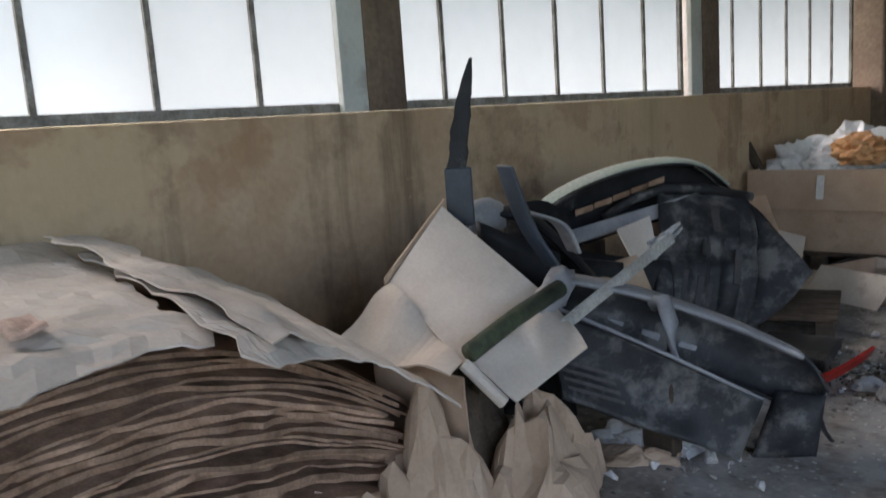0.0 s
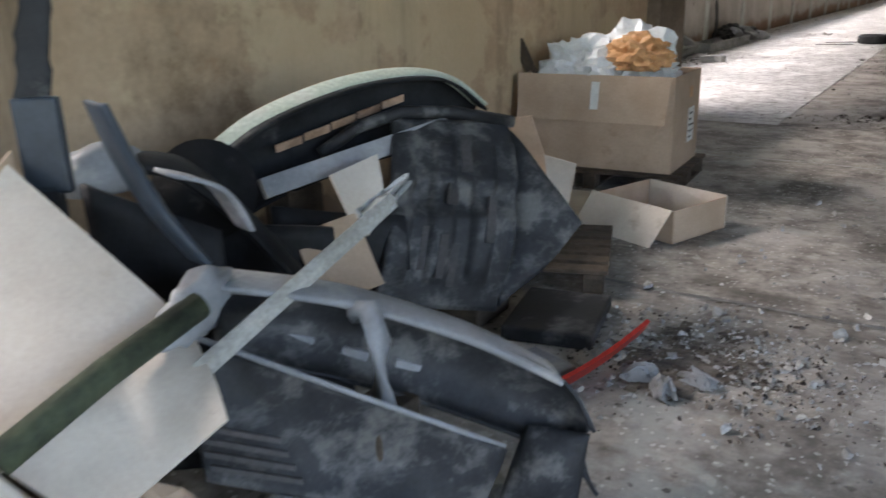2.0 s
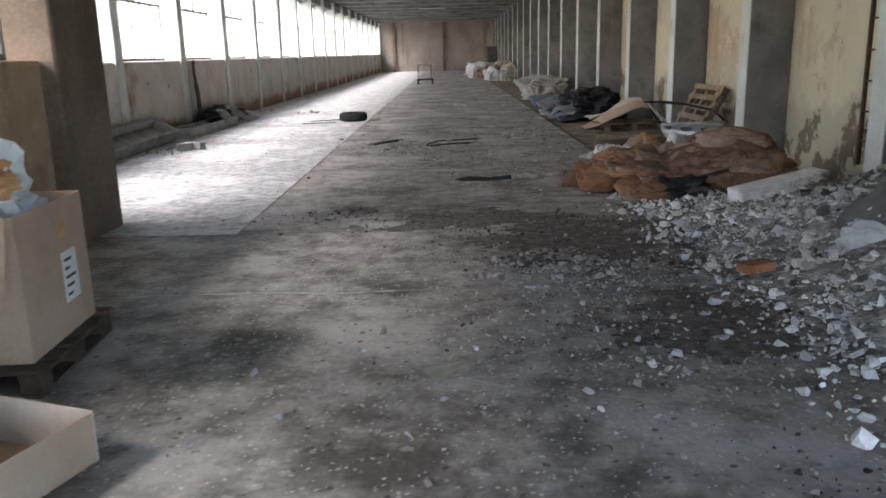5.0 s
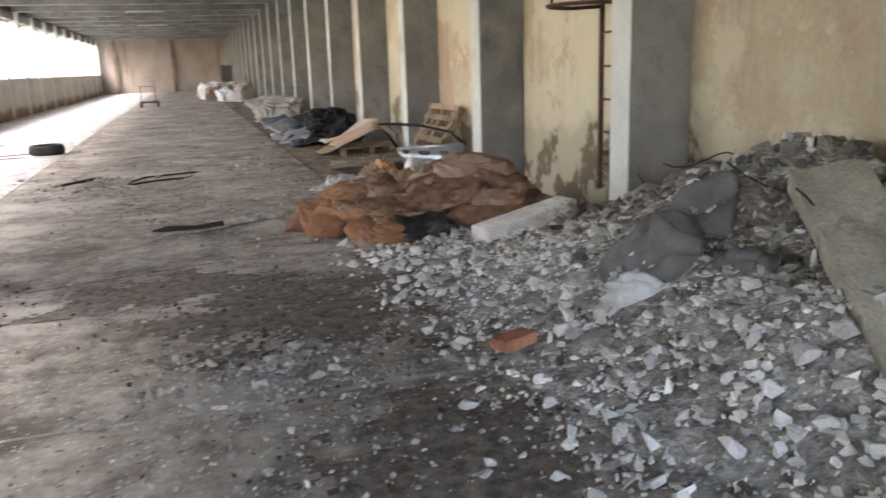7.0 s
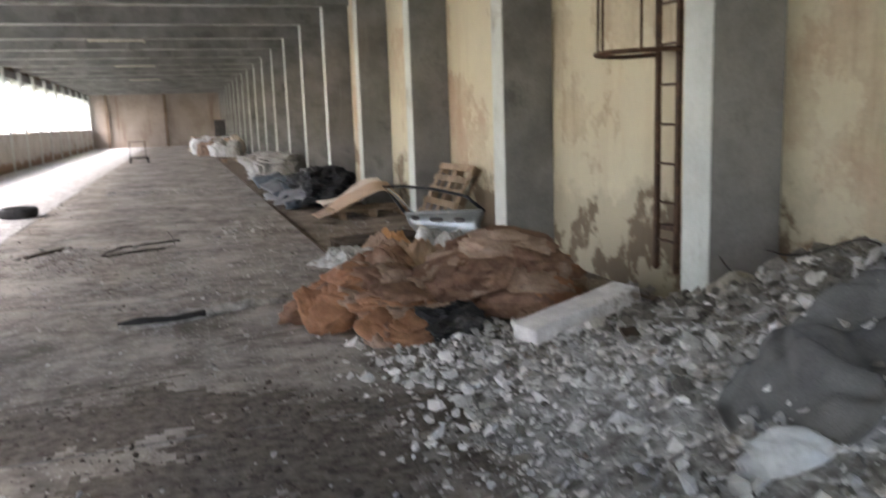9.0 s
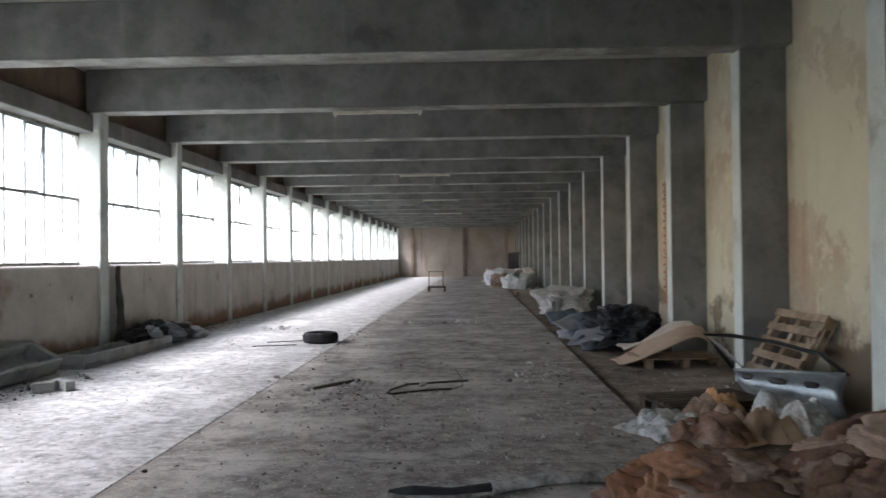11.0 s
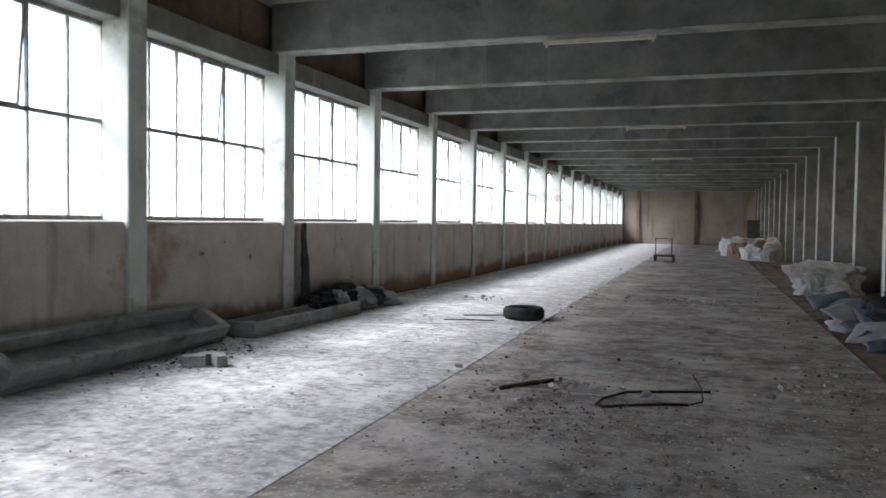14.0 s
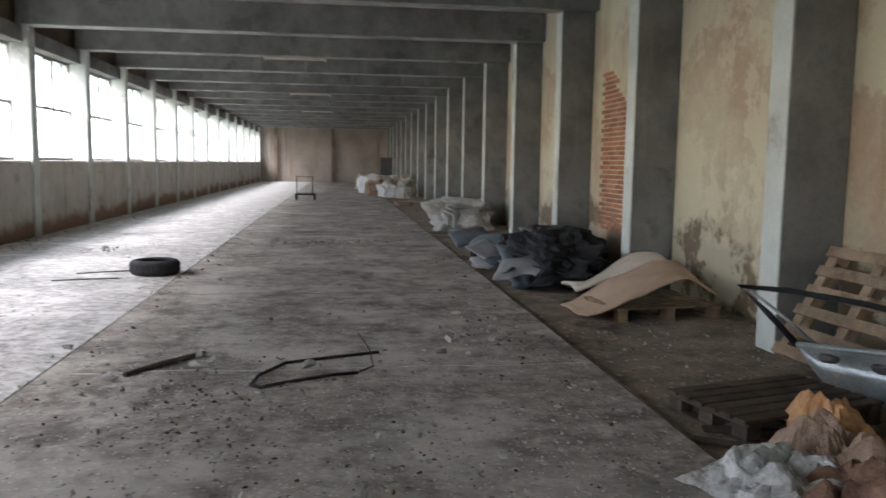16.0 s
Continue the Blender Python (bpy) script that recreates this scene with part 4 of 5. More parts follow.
def fn(u, v):
    p = Vector((-1.90, 3.10, 0.80)).lerp(Vector((-1.96, 3.42, 0.86)), u)
    return p + Vector((0.10, 0.01, -0.16)).normalized() * (v - 0.5) * 0.09 * (1 - 0.6 * u) + Vector((0.05, 0.02, 0.05)) * noise.noise(Vector((u * 4, v * 4, 1)))
part("torn_film", sheet(bmesh.new(), fn, 14, 8, 0.004), M_FILM, pp, "shredded dirty film end")
ins = thing("insulation_sleeve", "green-black foam pipe sleeve across the carton", "pipe sleeve")
part("sleeve", tube(bmesh.new(), [(-1.9, 1.93, 0.61), (-1.92, 2.2, 0.68), (-1.93, 2.48, 0.74)], 0.036, 12), M_FOAM, ins, smooth=True)
part("silver_foil", blob(bmesh.new(), (-1.97, 2.5, 0.72), (0.05, 0.14, 0.07), 3.0, 0.4, 3, 3, False, 0.3, pose(0, 0, 0, 25, 0, 10)), M_PLASTG, ins, "crumpled grey foil", smooth=True)
# plain dark brown lump that fills the pile below the sleeve
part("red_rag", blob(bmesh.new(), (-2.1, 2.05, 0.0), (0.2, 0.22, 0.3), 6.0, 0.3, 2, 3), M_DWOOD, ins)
rs = thing("red_reflector_strip", "red plastic reflector strip lying on the floor", "reflector")
def fn(u, v):
    return (-1.58 + 0.19 * u + 0.035 * v, 3.68 + 0.53 * u, 0.01 + 0.10 * u * u + 0.06 * v)
part("strip", sheet(bmesh.new(), fn, 12, 2, 0.018), M_RED, rs)
one("black_tray", box(-0.2, 0.2, -0.25, 0.25, 0.0, 0.07, 0.012), M_PLAST, "flat black plastic tray on the floor", "tray", at=(-1.82, 4.35, 0), rz=12)
one("grey_grille", box(-0.12, 0.12, -0.22, 0.22, 0.0, 0.05, 0.01), M_PLASTG, "grey plastic grille lying flat", "grille", at=(-1.72, 3.75, 0), rz=-20)

# ---------- pallets ----------
def pallet(label, at, rz=0, rx=0, ry=0, mt=M_WOOD, lx=1.2, ly=0.8):
    p = thing("wooden_pallet", label, "pallet", at, rz, rx, ry)
    for i in range(6):
        y = -ly / 2 + 0.05 + i * (ly - 0.1) / 5
        part("deck_board", box(-lx / 2, lx / 2, y - 0.045, y + 0.045, 0.118, 0.14, 0.003), mt, p)
    for x in (-lx / 2 + 0.07, 0, lx / 2 - 0.07):
        part("stringer", box(x - 0.05, x + 0.05, -ly / 2, ly / 2, 0.095, 0.117, 0.003), mt, p)
        for y in (-ly / 2 + 0.07, 0, ly / 2 - 0.07):
            part("block", box(x - 0.05, x + 0.05, y - 0.06, y + 0.06, 0.02, 0.094, 0.003), mt, p)
        part("bottom_board", box(x - 0.05, x + 0.05, -ly / 2, ly / 2, 0.0, 0.019, 0.003), mt, p)
    return p


pallet("dark damp pallet under the large carton", (-2.74, 7.22, 0), 4, mt=M_DWOOD, lx=1.32, ly=0.95)
pallet("dark broken pallet among the car parts", (-2.35, 4.95, 0), 20, mt=M_DWOOD, lx=1.0, ly=0.8)

# ---------- cartons ----------
bc = thing("large_carton", "large brown cardboard carton filled with plastic bags", "carton", (-2.74, 7.22, 0.142), 3)
hx, hy, hz = 0.59, 0.38, 0.69
part("front_wall", box(-hx, hx, -hy, -hy + 0.008, 0, hz), M_CARD, bc)
part("back_wall", box(-hx, hx, hy - 0.008, hy, 0, hz), M_CARD, bc)
part("side_wall", box(-hx, -hx + 0.008, -hy + 0.01, hy - 0.01, 0, hz), M_CARD, bc)
sw = part("side_wall", box(hx - 0.008, hx, -hy + 0.01, hy - 0.01, 0, hz), M_CARD, bc)
part("bottom", box(-hx + 0.01, hx - 0.01, -hy + 0.01, hy - 0.01, 0.002, 0.012), M_CARD, bc)
part("front_flap", quad_sheet(bmesh.new(), (-hx - 0.02, -hy - 0.012, hz + 0.005), (hx - 0.02, -hy - 0.012, hz + 0.005), (hx - 0.04, -hy - 0.075, hz - 0.33), (-hx - 0.01, -hy - 0.05, hz - 0.33), 0.008, 0.012, 10, 2.0), M_CARD, bc, "folded-down front flap")
part("tape", box(-0.03, 0.03, -0.002, 0.002, -0.1, 0.1, 0, pose(0.02, -hy - 0.052, hz - 0.14, -9)), M_WHITE, bc, "strip of white tape")
lab = part("label", box(hx + 0.001, hx + 0.004, 0.05, 0.22, 0.16, 0.42), M_WHITE, bc, "white shipping label")
for i in range(5):
    part("print_bar", box(hx + 0.0045, hx + 0.006, 0.07, 0.10 + 0.03 * (i % 3 + 1), 0.19 + 0.045 * i, 0.205 + 0.045 * i), M_INK, lab)
part("sticker", box(hx + 0.001, hx + 0.003, 0.06, 0.14, 0.50, 0.58), M_ORANGE, bc, "small orange sticker")
for c, s, sd in (((-3.0, 7.25, 0.66), (0.32, 0.30, 0.28), 3), ((-2.6, 7.3, 0.68), (0.36, 0.3, 0.3), 9), ((-2.78, 7.15, 0.66), (0.3, 0.26, 0.22), 14)):
    one("plastic_bag", blob(bmesh.new(), (0, 0, 0), s, sd, 0.3, 1.8, 4, True, 0.28), M_BAG, "crumpled white plastic bag in the carton", "plastic bag", at=c)
one("orange_bag", blob(bmesh.new(), (0, 0, 0), (0.24, 0.2, 0.16), 21, 0.3, 2, 4, True, 0.4), M_ORANGE, "crumpled orange-brown bag on white plastic", "bag", at=(-2.5, 7.12, 0.86))
one("wood_scrap", box(-0.04, 0.04, -0.02, 0.02, 0, 0.42, 0.004), M_DWOOD, "dark broken board leaning on the wall", "board", at=(-3.28, 7.0, 0.75), ry=-28)

lc = thing("open_carton", "small open cardboard tray with one flap folded out", "carton", (-1.93, 6.07, 0), -20)
part("bottom", box(-0.3, 0.3, -0.26, 0.26, 0.001, 0.008), M_CARD, lc)
part("side_wall", box(-0.3, 0.3, 0.253, 0.26, 0.0, 0.21), M_CARDP, lc)
part("side_wall", box(-0.3, 0.3, -0.26, -0.253, 0.0, 0.2), M_CARD, lc)
part("side_wall", box(0.293, 0.3, -0.25, 0.25, 0.0, 0.2), M_CARD, lc)
part("side_wall", box(-0.3, -0.293, -0.25, 0.25, 0.0, 0.21), M_CARD, lc)
part("flap", quad_sheet(bmesh.new(), (-0.33, -0.265, 0.215), (0.29, -0.265, 0.205), (0.26, -0.42, 0.004), (-0.36, -0.40, 0.004), 0.007, 0.01, 8, 4.0), M_CARDP, lc, "folded-out pale flap")

cp = thing("broken_carton", "torn open carton panels leaning by the wall", "carton")
part("panel", quad_sheet(bmesh.new(), (-2.95, 4.98, 0.72), (-2.29, 5.0, 0.83), (-2.16, 5.0, 0.36), (-2.31, 4.96, 0.28), 0.008, 0.05, 14, 3.0), M_CARD, cp)
part("panel", quad_sheet(bmesh.new(), (-2.43, 5.28, 0.58), (-2.18, 5.32, 0.52), (-2.24, 5.30, 0.15), (-2.36, 5.26, 0.02), 0.008, 0.04, 12, 6.0), M_CARDP, cp)
part("panel", quad_sheet(bmesh.new(), (-2.95, 5.0, 0.72), (-2.95, 5.5, 0.62), (-2.85, 5.5, 0.0), (-2.85, 5.02, 0.0), 0.008, 0.04, 10, 8.0), M_CARD, cp)
part("bottom_panel", quad_sheet(bmesh.new(), (-2.7, 4.98, 0.30), (-2.2, 5.02, 0.34), (-2.15, 4.95, 0.02), (-2.7, 4.9, 0.02), 0.008, 0.03, 10, 9.0), M_CARDE, cp, "dark damp bottom flap")
one("flat_card", quad_sheet(bmesh.new(), (-3.2, 5.9, 0.03), (-2.3, 5.75, 0.03), (-2.35, 6.55, 0.03), (-3.2, 6.6, 0.03), 0.01, 0.02, 8, 4.0), M_CARDP, "flat dusty card lying before the large carton", "cardboard")

# ---------- rubble ----------
def smooth(a, b_, x):
    t = min(max((x - a) / (b_ - a), 0), 1)
    return t * t * (3 - 2 * t)


def rubble_height(x, y):
    h = smooth(1.9, 4.1, x) * smooth(11.9, 8.5, y) * smooth(4.4, 6.6, y) * 0.82
    h += 0.10 * smooth(1.3, 2.4, x) * smooth(11.8, 10.0, y) * smooth(4.6, 6.2, y)
    return h * (1 + 0.35 * noise.noise(Vector((x * 1.4, y * 1.4, 2)))) - 0.05


rh = thing("rubble_heap", "grey heap of broken plaster and concrete against the wall", "rubble")
def fn(u, v):
    x, y = 1.2 + 3.04 * u, 4.2 + 8.2 * v
    return (x, y, rubble_height(x, y) + 0.03 * noise.noise(Vector((x * 5, y * 5, 0))))
part("mound", sheet(bmesh.new(), fn, 60, 120, 0.02), M_DIRT, rh)
r = random.Random(5)
spots = []
while len(spots) < 19000:
    x, y = r.uniform(0.9, 4.2), r.uniform(4.6, 12.3)
    d = smooth(1.2, 2.6, x) * smooth(12.4, 10.6, y)
    if r.random() > d:
        continue
    s = min(0.016 + r.expovariate(38), 0.15) * (1.0 if x < 2.9 else 1.35)
    spots.append((x, y, max(rubble_height(x, y), 0) + s * 0.22, s, r.randrange(99)))
spots.sort(key=lambda q: -q[3])
grimy = lambda x: r.random() < 0.12 + 0.68 * smooth(2.75, 3.35, x)
ROCKSD = [me.copy() for me in ROCKS]
for me in ROCKS:
    me.materials.append(M_RUBBLE)
for me in ROCKSD:
    me.materials.append(M_RUBBLED)
for x, y, z, s, k in spots[:280]:
    if 6.8 < y < 8.5 and 2.5 + 0.42 * (y - 7) < x < 3.4 + 0.3 * (y - 7):
        s *= 0.45
    o = new("stone", (ROCKSD if grimy(x) else ROCKS)[k % len(ROCKS)])
    o.parent = rh
    o.matrix_basis = pose(x, y, z, r.uniform(0, 360), r.uniform(-20, 20), r.uniform(0, 360)) @ Matrix.Diagonal((s, s * r.uniform(0.6, 1), s * r.uniform(0.5, 0.9), 1))
mixed = [(grimy(q[0]), q) for q in spots[280:]]
scatter("small_rubble", "", "", [q for g, q in mixed if not g], M_RUBBLE, parent=rh)
scatter("grimy_rubble", "", "", [q for g, q in mixed if g], M_RUBBLED, parent=rh)

# loose debris on the floors
spots = []
for cx, cy, sx, sy, n, big in ((1.0, 8.3, 0.9, 1.3, 1300, 0.022), (0.55, 8.75, 0.45, 0.35, 420, 0.035), (0.2, 8.6, 1.3, 1.8, 700, 0.014), (0.9, 7.2, 0.5, 0.4, 160, 0.03), (-1.1, 4.3, 0.6, 0.45, 1300, 0.018), (-0.6, 6.0, 1.2, 2.0, 500, 0.014), (-0.7, 5.2, 0.9, 1.2, 160, 0.03), (0.6, 6.2, 0.9, 0.9, 200, 0.02),
                               (0.3, 14.8, 1.6, 3.2, 2600, 0.022), (0.0, 26.2, 1.0, 0.5, 220, 0.05), (1.4, 18.2, 0.4, 0.9, 120, 0.05), (3.0, 17.2, 0.7, 2.2, 260, 0.03), (-1.2, 17.2, 0.6, 0.7, 110, 0.05),
                               (-4.0, 18, 1.6, 6, 900, 0.014), (0, 30, 3.0, 9, 250, 0.04), (-4.9, 17.3, 0.45, 1.0, 200, 0.03), (-3.9, 25.1, 0.3, 0.3, 40, 0.05), (-3.6, 2.6, 0.3, 1.0, 1, 0.02), (-1.55, 2.9, 0.25, 0.35, 60, 0.05)):
    for _ in range(n):
        x, y = r.gauss(cx, sx * 0.6), r.gauss(cy, sy * 0.6)
        if -5.8 < x < 1.98 or 2.1 < x < 4.2:
            s = min(0.008 + r.expovariate(1 / (big * 0.6)), big * 3)
            z = 0.0 if x < 2.0 else -0.035
            spots.append((x, y, z + s * 0.2, s, r.randrange(99)))
scatter("floor_debris", "scattered crumbs of plaster and concrete on the floor", "debris", spots, M_DEBRIS)

soil = []
for cx, cy, sx, sy, n, big in ((0.9, 9.6, 0.9, 1.0, 2200, 0.022), (0.1, 10.6, 1.3, 0.5, 900, 0.016), (1.1, 7.7, 0.8, 0.8, 900, 0.02), (-1.1, 4.3, 0.55, 0.35, 1100, 0.016), (-1.4, 10.9, 0.6, 0.3, 260, 0.02), (0.2, 15.3, 1.3, 2.0, 900, 0.014),
                               (-0.9, 16.2, 0.5, 0.8, 260, 0.02), (1.5, 16.5, 0.4, 2.5, 400, 0.018), (-4.9, 17.2, 0.4, 0.9, 420, 0.022), (-5.5, 24, 0.3, 12, 900, 0.02), (-1.9, 24, 0.25, 9, 500, 0.02), (1.6, 28, 0.5, 12, 400, 0.025), (1.2, 5.6, 0.5, 0.4, 500, 0.02)):
    for _ in range(n):
        x, y = r.gauss(cx, sx * 0.6), r.gauss(cy, sy * 0.6)
        if -5.85 < x < 1.98 and (y > 10.8 or x > -3.2):
            s = min(0.006 + r.expovariate(1 / (big * 0.6)), big * 3)
            soil.append((x, y, s * 0.12, s, r.randrange(99)))
def soil_layer(cx, cy, rx, ry, seed):
    """A thin ragged layer of dark soil lying on the slab."""
    bm = bmesh.new()
    nx, ny = int(rx * 44), int(ry * 44)
    grid = {}
    def height(i, j):
        x, y = cx + rx * (2 * i / nx - 1), cy + ry * (2 * j / ny - 1)
        d = math.hypot((x - cx) / rx, (y - cy) / ry)
        q = Vector((x, y, seed))
        return x, y, 0.62 - d + 0.55 * noise.noise(q * 2.0) + 0.38 * noise.noise(q * 7.0) + 0.25 * noise.noise(q * 17.0)
    for i in range(nx):
        for j in range(ny):
            if height(i, j)[2] > 0 and height(i + 1, j + 1)[2] > 0:
                f = []
                for a, c in ((i, j), (i + 1, j), (i + 1, j + 1), (i, j + 1)):
                    if (a, c) not in grid:
                        x, y, h = height(a, c)
                        grid[(a, c)] = bm.verts.new((min(x, 1.98), y, 0.004 + 0.012 * min(max(h, 0), 1)))
                    f.append(grid[(a, c)])
                bm.faces.new(f)
    one("soil_layer", bm, M_SOILG, "thin ragged layer of dark soil on concrete", "soil", kind="stuff")


soil_layer(0.9, 9.7, 1.25, 1.3, 1.0)
soil_layer(0.0, 10.6, 1.5, 0.6, 4.0)
soil_layer(1.2, 7.6, 0.8, 0.9, 7.0)
soil_layer(-1.15, 4.25, 0.65, 0.4, 9.0)
scatter("soil_crumbs", "dark soil and rotten crumbs scattered over the floor", "dirt", soil, M_SOIL)

one("concrete_slab", quad_sheet(bmesh.new(), (3.36, 8.32, 0.84), (3.66, 8.12, 0.90), (3.20, 6.98, 0.31), (2.70, 6.98, 0.30), 0.12, 0.03, 14, 2.0, 0, 6), M_SLAB, "broken pale concrete slab leaning on the rubble", "concrete slab")
ROCK = lambda s, sd: blob(bmesh.new(), (0, 0, 0), s, sd, 0.35, 1.4, 3, True)
one("boulder", ROCK((0.3, 0.24, 0.2), 4), M_SLAB, "large broken lump of concrete on rubble", "concrete lump", at=(2.98, 6.85, 0.12))
one("boulder", ROCK((0.2, 0.17, 0.16), 9), M_SLAB, "large broken lump of concrete on rubble", "concrete lump", at=(3.75, 10.3, 0.28))
one("boulder", ROCK((0.3, 0.3, 0.16), 11), M_SLAB, "large broken lump of concrete on rubble", "concrete lump", at=(3.75, 7.55, 0.62))
one("plaster_slab", box(-0.48, 0.48, -0.13, 0.13, 0, 0.12, 0.015), M_RUBBLE, "long white broken plaster slab on rubble", "plaster slab", at=(3.0, 11.0, 0.13), rz=14, ry=-9)
one("dark_plank", box(-0.05, 0.05, -0.3, 0.3, 0, 0.02, 0.004), M_DWOOD, "dark wooden plank on the rubble", "plank", at=(2.85, 9.95, 0.2), rz=-12, rx=12)
one("brick", box(-0.12, 0.12, -0.06, 0.06, 0, 0.065, 0.008), M_BRICK, "broken red brick on the floor", "brick", at=(1.84, 8.5, 0.05), rz=25)
one("plastic_sack", bundle(bmesh.new(), (0.24, 0.13, 0.15), 5, 0.35, 1.4, 4, 0.8), M_BAG, "white crumpled plastic sack on rubble", "sack", at=(2.56, 8.46, 0.15), rz=-28, smooth=True)
one("tan_rag", bundle(bmesh.new(), (0.14, 0.11, 0.10), 15, 0.4, 1.8, 4, 0.8), M_RAGT, "dirty tan rag beside the white sack", "rag", at=(2.80, 8.34, 0.17), rz=20, smooth=True)
one("dark_rag", bundle(bmesh.new(), (0.13, 0.2, 0.14), 25, 0.4, 1.6, 4, 0.8), M_RAGG, "dark grey rag sunk in the rubble", "rag", at=(3.0, 8.15, 0.30), rz=35, smooth=True)
def fn(u, v):
    a, q = u * 2 * math.pi, 0.03 + 0.97 * v
    rad = (0.40 + 0.10 * math.sin(2 * a + 1) + 0.08 * math.sin(5 * a)) * q
    x, y = 2.95 + rad * math.cos(a) * 0.85, 8.72 + rad * math.sin(a) * 1.1
    z = max(rubble_height(x, y), 0) + 0.02 + 0.14 * (1 - q) ** 1.3 + 0.05 * q * math.sin(3 * a + 0.7) + 0.14 * abs(noise.noise(Vector((x * 4, y * 4, 2)))) + 0.05 * noise.noise(Vector((x * 9, y * 9, 2)))
    return (x, y + 0.25 * (1 - q), z)
one("felt_cloth", sheet(bmesh.new(), fn, 72, 20, 0.014), M_RAGG, "grey felt cloth peaked and folded over rubble", "cloth", smooth=True)
one("orange_block", box(-0.12, 0.12, -0.1, 0.1, 0, 0.14, 0.03), M_ORANGE, "orange-brown clay block on rubble", "block", at=(2.62, 6.62, 0.08), rz=20)
for i, (p, l_) in enumerate((((3.6, 9.4, 0.95), 1.0), ((3.5, 8.2, 1.0), 1.4), ((3.9, 10.2, 0.7), 0.9), ((3.3, 7.6, 0.8), 1.1))):
    pts = [(p[0] + 0.12 * math.sin(t * 3 + i), p[1] + l_ * (t - 0.5), p[2] - 0.25 + 0.12 * math.sin(t * 5 + i) + 0.15 * t) for t in [k / 10 for k in range(11)]]
    one("wire", tube(bmesh.new(), pts, 0.006, 6), M_BLACKST, "thin bent rusty wire sticking out of rubble", "wire", smooth=True)

# ---------- textile heap ----------
tx = random.Random(77)
for i in range(84):
    right = i < 50
    cx, cy, rx, ry, top = (2.85, 12.2, 0.66, 0.72, 0.56) if right else (1.85, 12.3, 0.5, 0.78, 0.30)
    a, q = tx.uniform(0, 2 * math.pi), math.sqrt(tx.random())
    if i in (0, 50):
        q = 0
    x, y = cx + rx * q * math.cos(a), cy + ry * q * math.sin(a)
    s = (tx.uniform(0.17, 0.36), tx.uniform(0.13, 0.25), tx.uniform(0.07, 0.13)) if q else (rx * 0.62, ry * 0.6, top * 0.42)
    z = max(0.0, top * (1 - q ** 1.6) - 0.02) if q else 0.0
    mt = M_RAGS if q == 0 else (M_RAGS, M_RAGT, M_RAGS, M_RAGO, M_RAGT, M_RAGS)[i % 6] if right else (M_RAGO, M_RAGS, M_RAGO, M_RAGT)[i % 4]
    one("textile_wad", bundle(bmesh.new(), s, i + 1, 0.34, 1.25, 4, 0.72, 2.2), mt, {M_RAGS: "rust-brown dirty textile bundle in a heap", M_RAGT: "tan dusty folded textile bundle in a heap", M_RAGO: "orange-brown matted textile wad in a heap"}[mt], "textile bundle", at=(x, y, z), rz=tx.uniform(-40, 40) if right else tx.uniform(0, 180), rx=math.degrees(0.5 * q) * -math.sin(a), ry=math.degrees(0.5 * q) * math.cos(a), group="textile waste heap", smooth=True)
one("grey_rag", blob(bmesh.new(), (0, 0, 0), (0.3, 0.22, 0.14), 40, 0.3, 2, 4, True, 0.3), M_PLAST, "dark rag at the foot of the textile heap", "rag", at=(2.2, 11.55, 0.0))
def fn(u, v):
    x = -0.1 + 1.7 * u
    y = 12.75 + 0.45 * u + (v - 0.5) * (0.25 + 0.15 * math.sin(u * 7)) 
    return (x, y, 0.012 + (0.10 * math.sin(math.pi * v)) * (0.3 + 0.7 * u) * (0.7 + 0.6 * noise.noise(Vector((x * 6, y * 6, 0)))))
one("matted_strip", sheet(bmesh.new(), fn, 50, 8, 0.01), M_DIRT, "matted grey cloth strip trailing over the floor", "cloth")
one("strap_end", tube(bmesh.new(), [(-0.1, 12.72, 0.02), (0.05, 12.7, 0.05), (0.3, 12.72, 0.03), (0.55, 12.8, 0.04)], 0.035, 6), M_RUBBER, "black rubber strap on the floor", "strap")

# ---------- ladder with safety hoop ----------
ld = thing("wall_ladder", "rusty steel wall ladder with safety hoops", "ladder")
for y in (11.52, 11.80):
    part("rail", box(4.12, 4.16, y - 0.02, y + 0.02, 0.25, 4.6, 0.004), M_RUST, ld)
for i in range(13):
    part("rung", tube(bmesh.new(), [(4.14, 11.53, 0.5 + 0.31 * i), (4.14, 11.79, 0.5 + 0.31 * i)], 0.011, 8), M_RUST, ld)
for z in (1.98, 3.05):
    pts = [(4.14, 11.52, z)] + [(4.12 - 0.58 * math.sin(a), 11.66 - 0.42 * math.cos(a), z) for a in [math.pi * k / 12 for k in range(1, 12)]] + [(4.14, 11.80, z)]
    part("hoop", tube(bmesh.new(), pts, 0.018, 8), M_RUST, ld, smooth=True)
for y in (11.35, 11.66, 12.0):
    part("hoop_bar", tube(bmesh.new(), [(3.56 + abs(y - 11.66) * 0.45, y, 1.98), (3.56 + abs(y - 11.66) * 0.45, y, 3.05)], 0.012, 6), M_RUST, ld)
for z in (0.6, 2.6, 4.3):
    part("bracket", box(4.16, 4.262, 11.5, 11.82, z - 0.02, z + 0.02), M_RUST, ld)

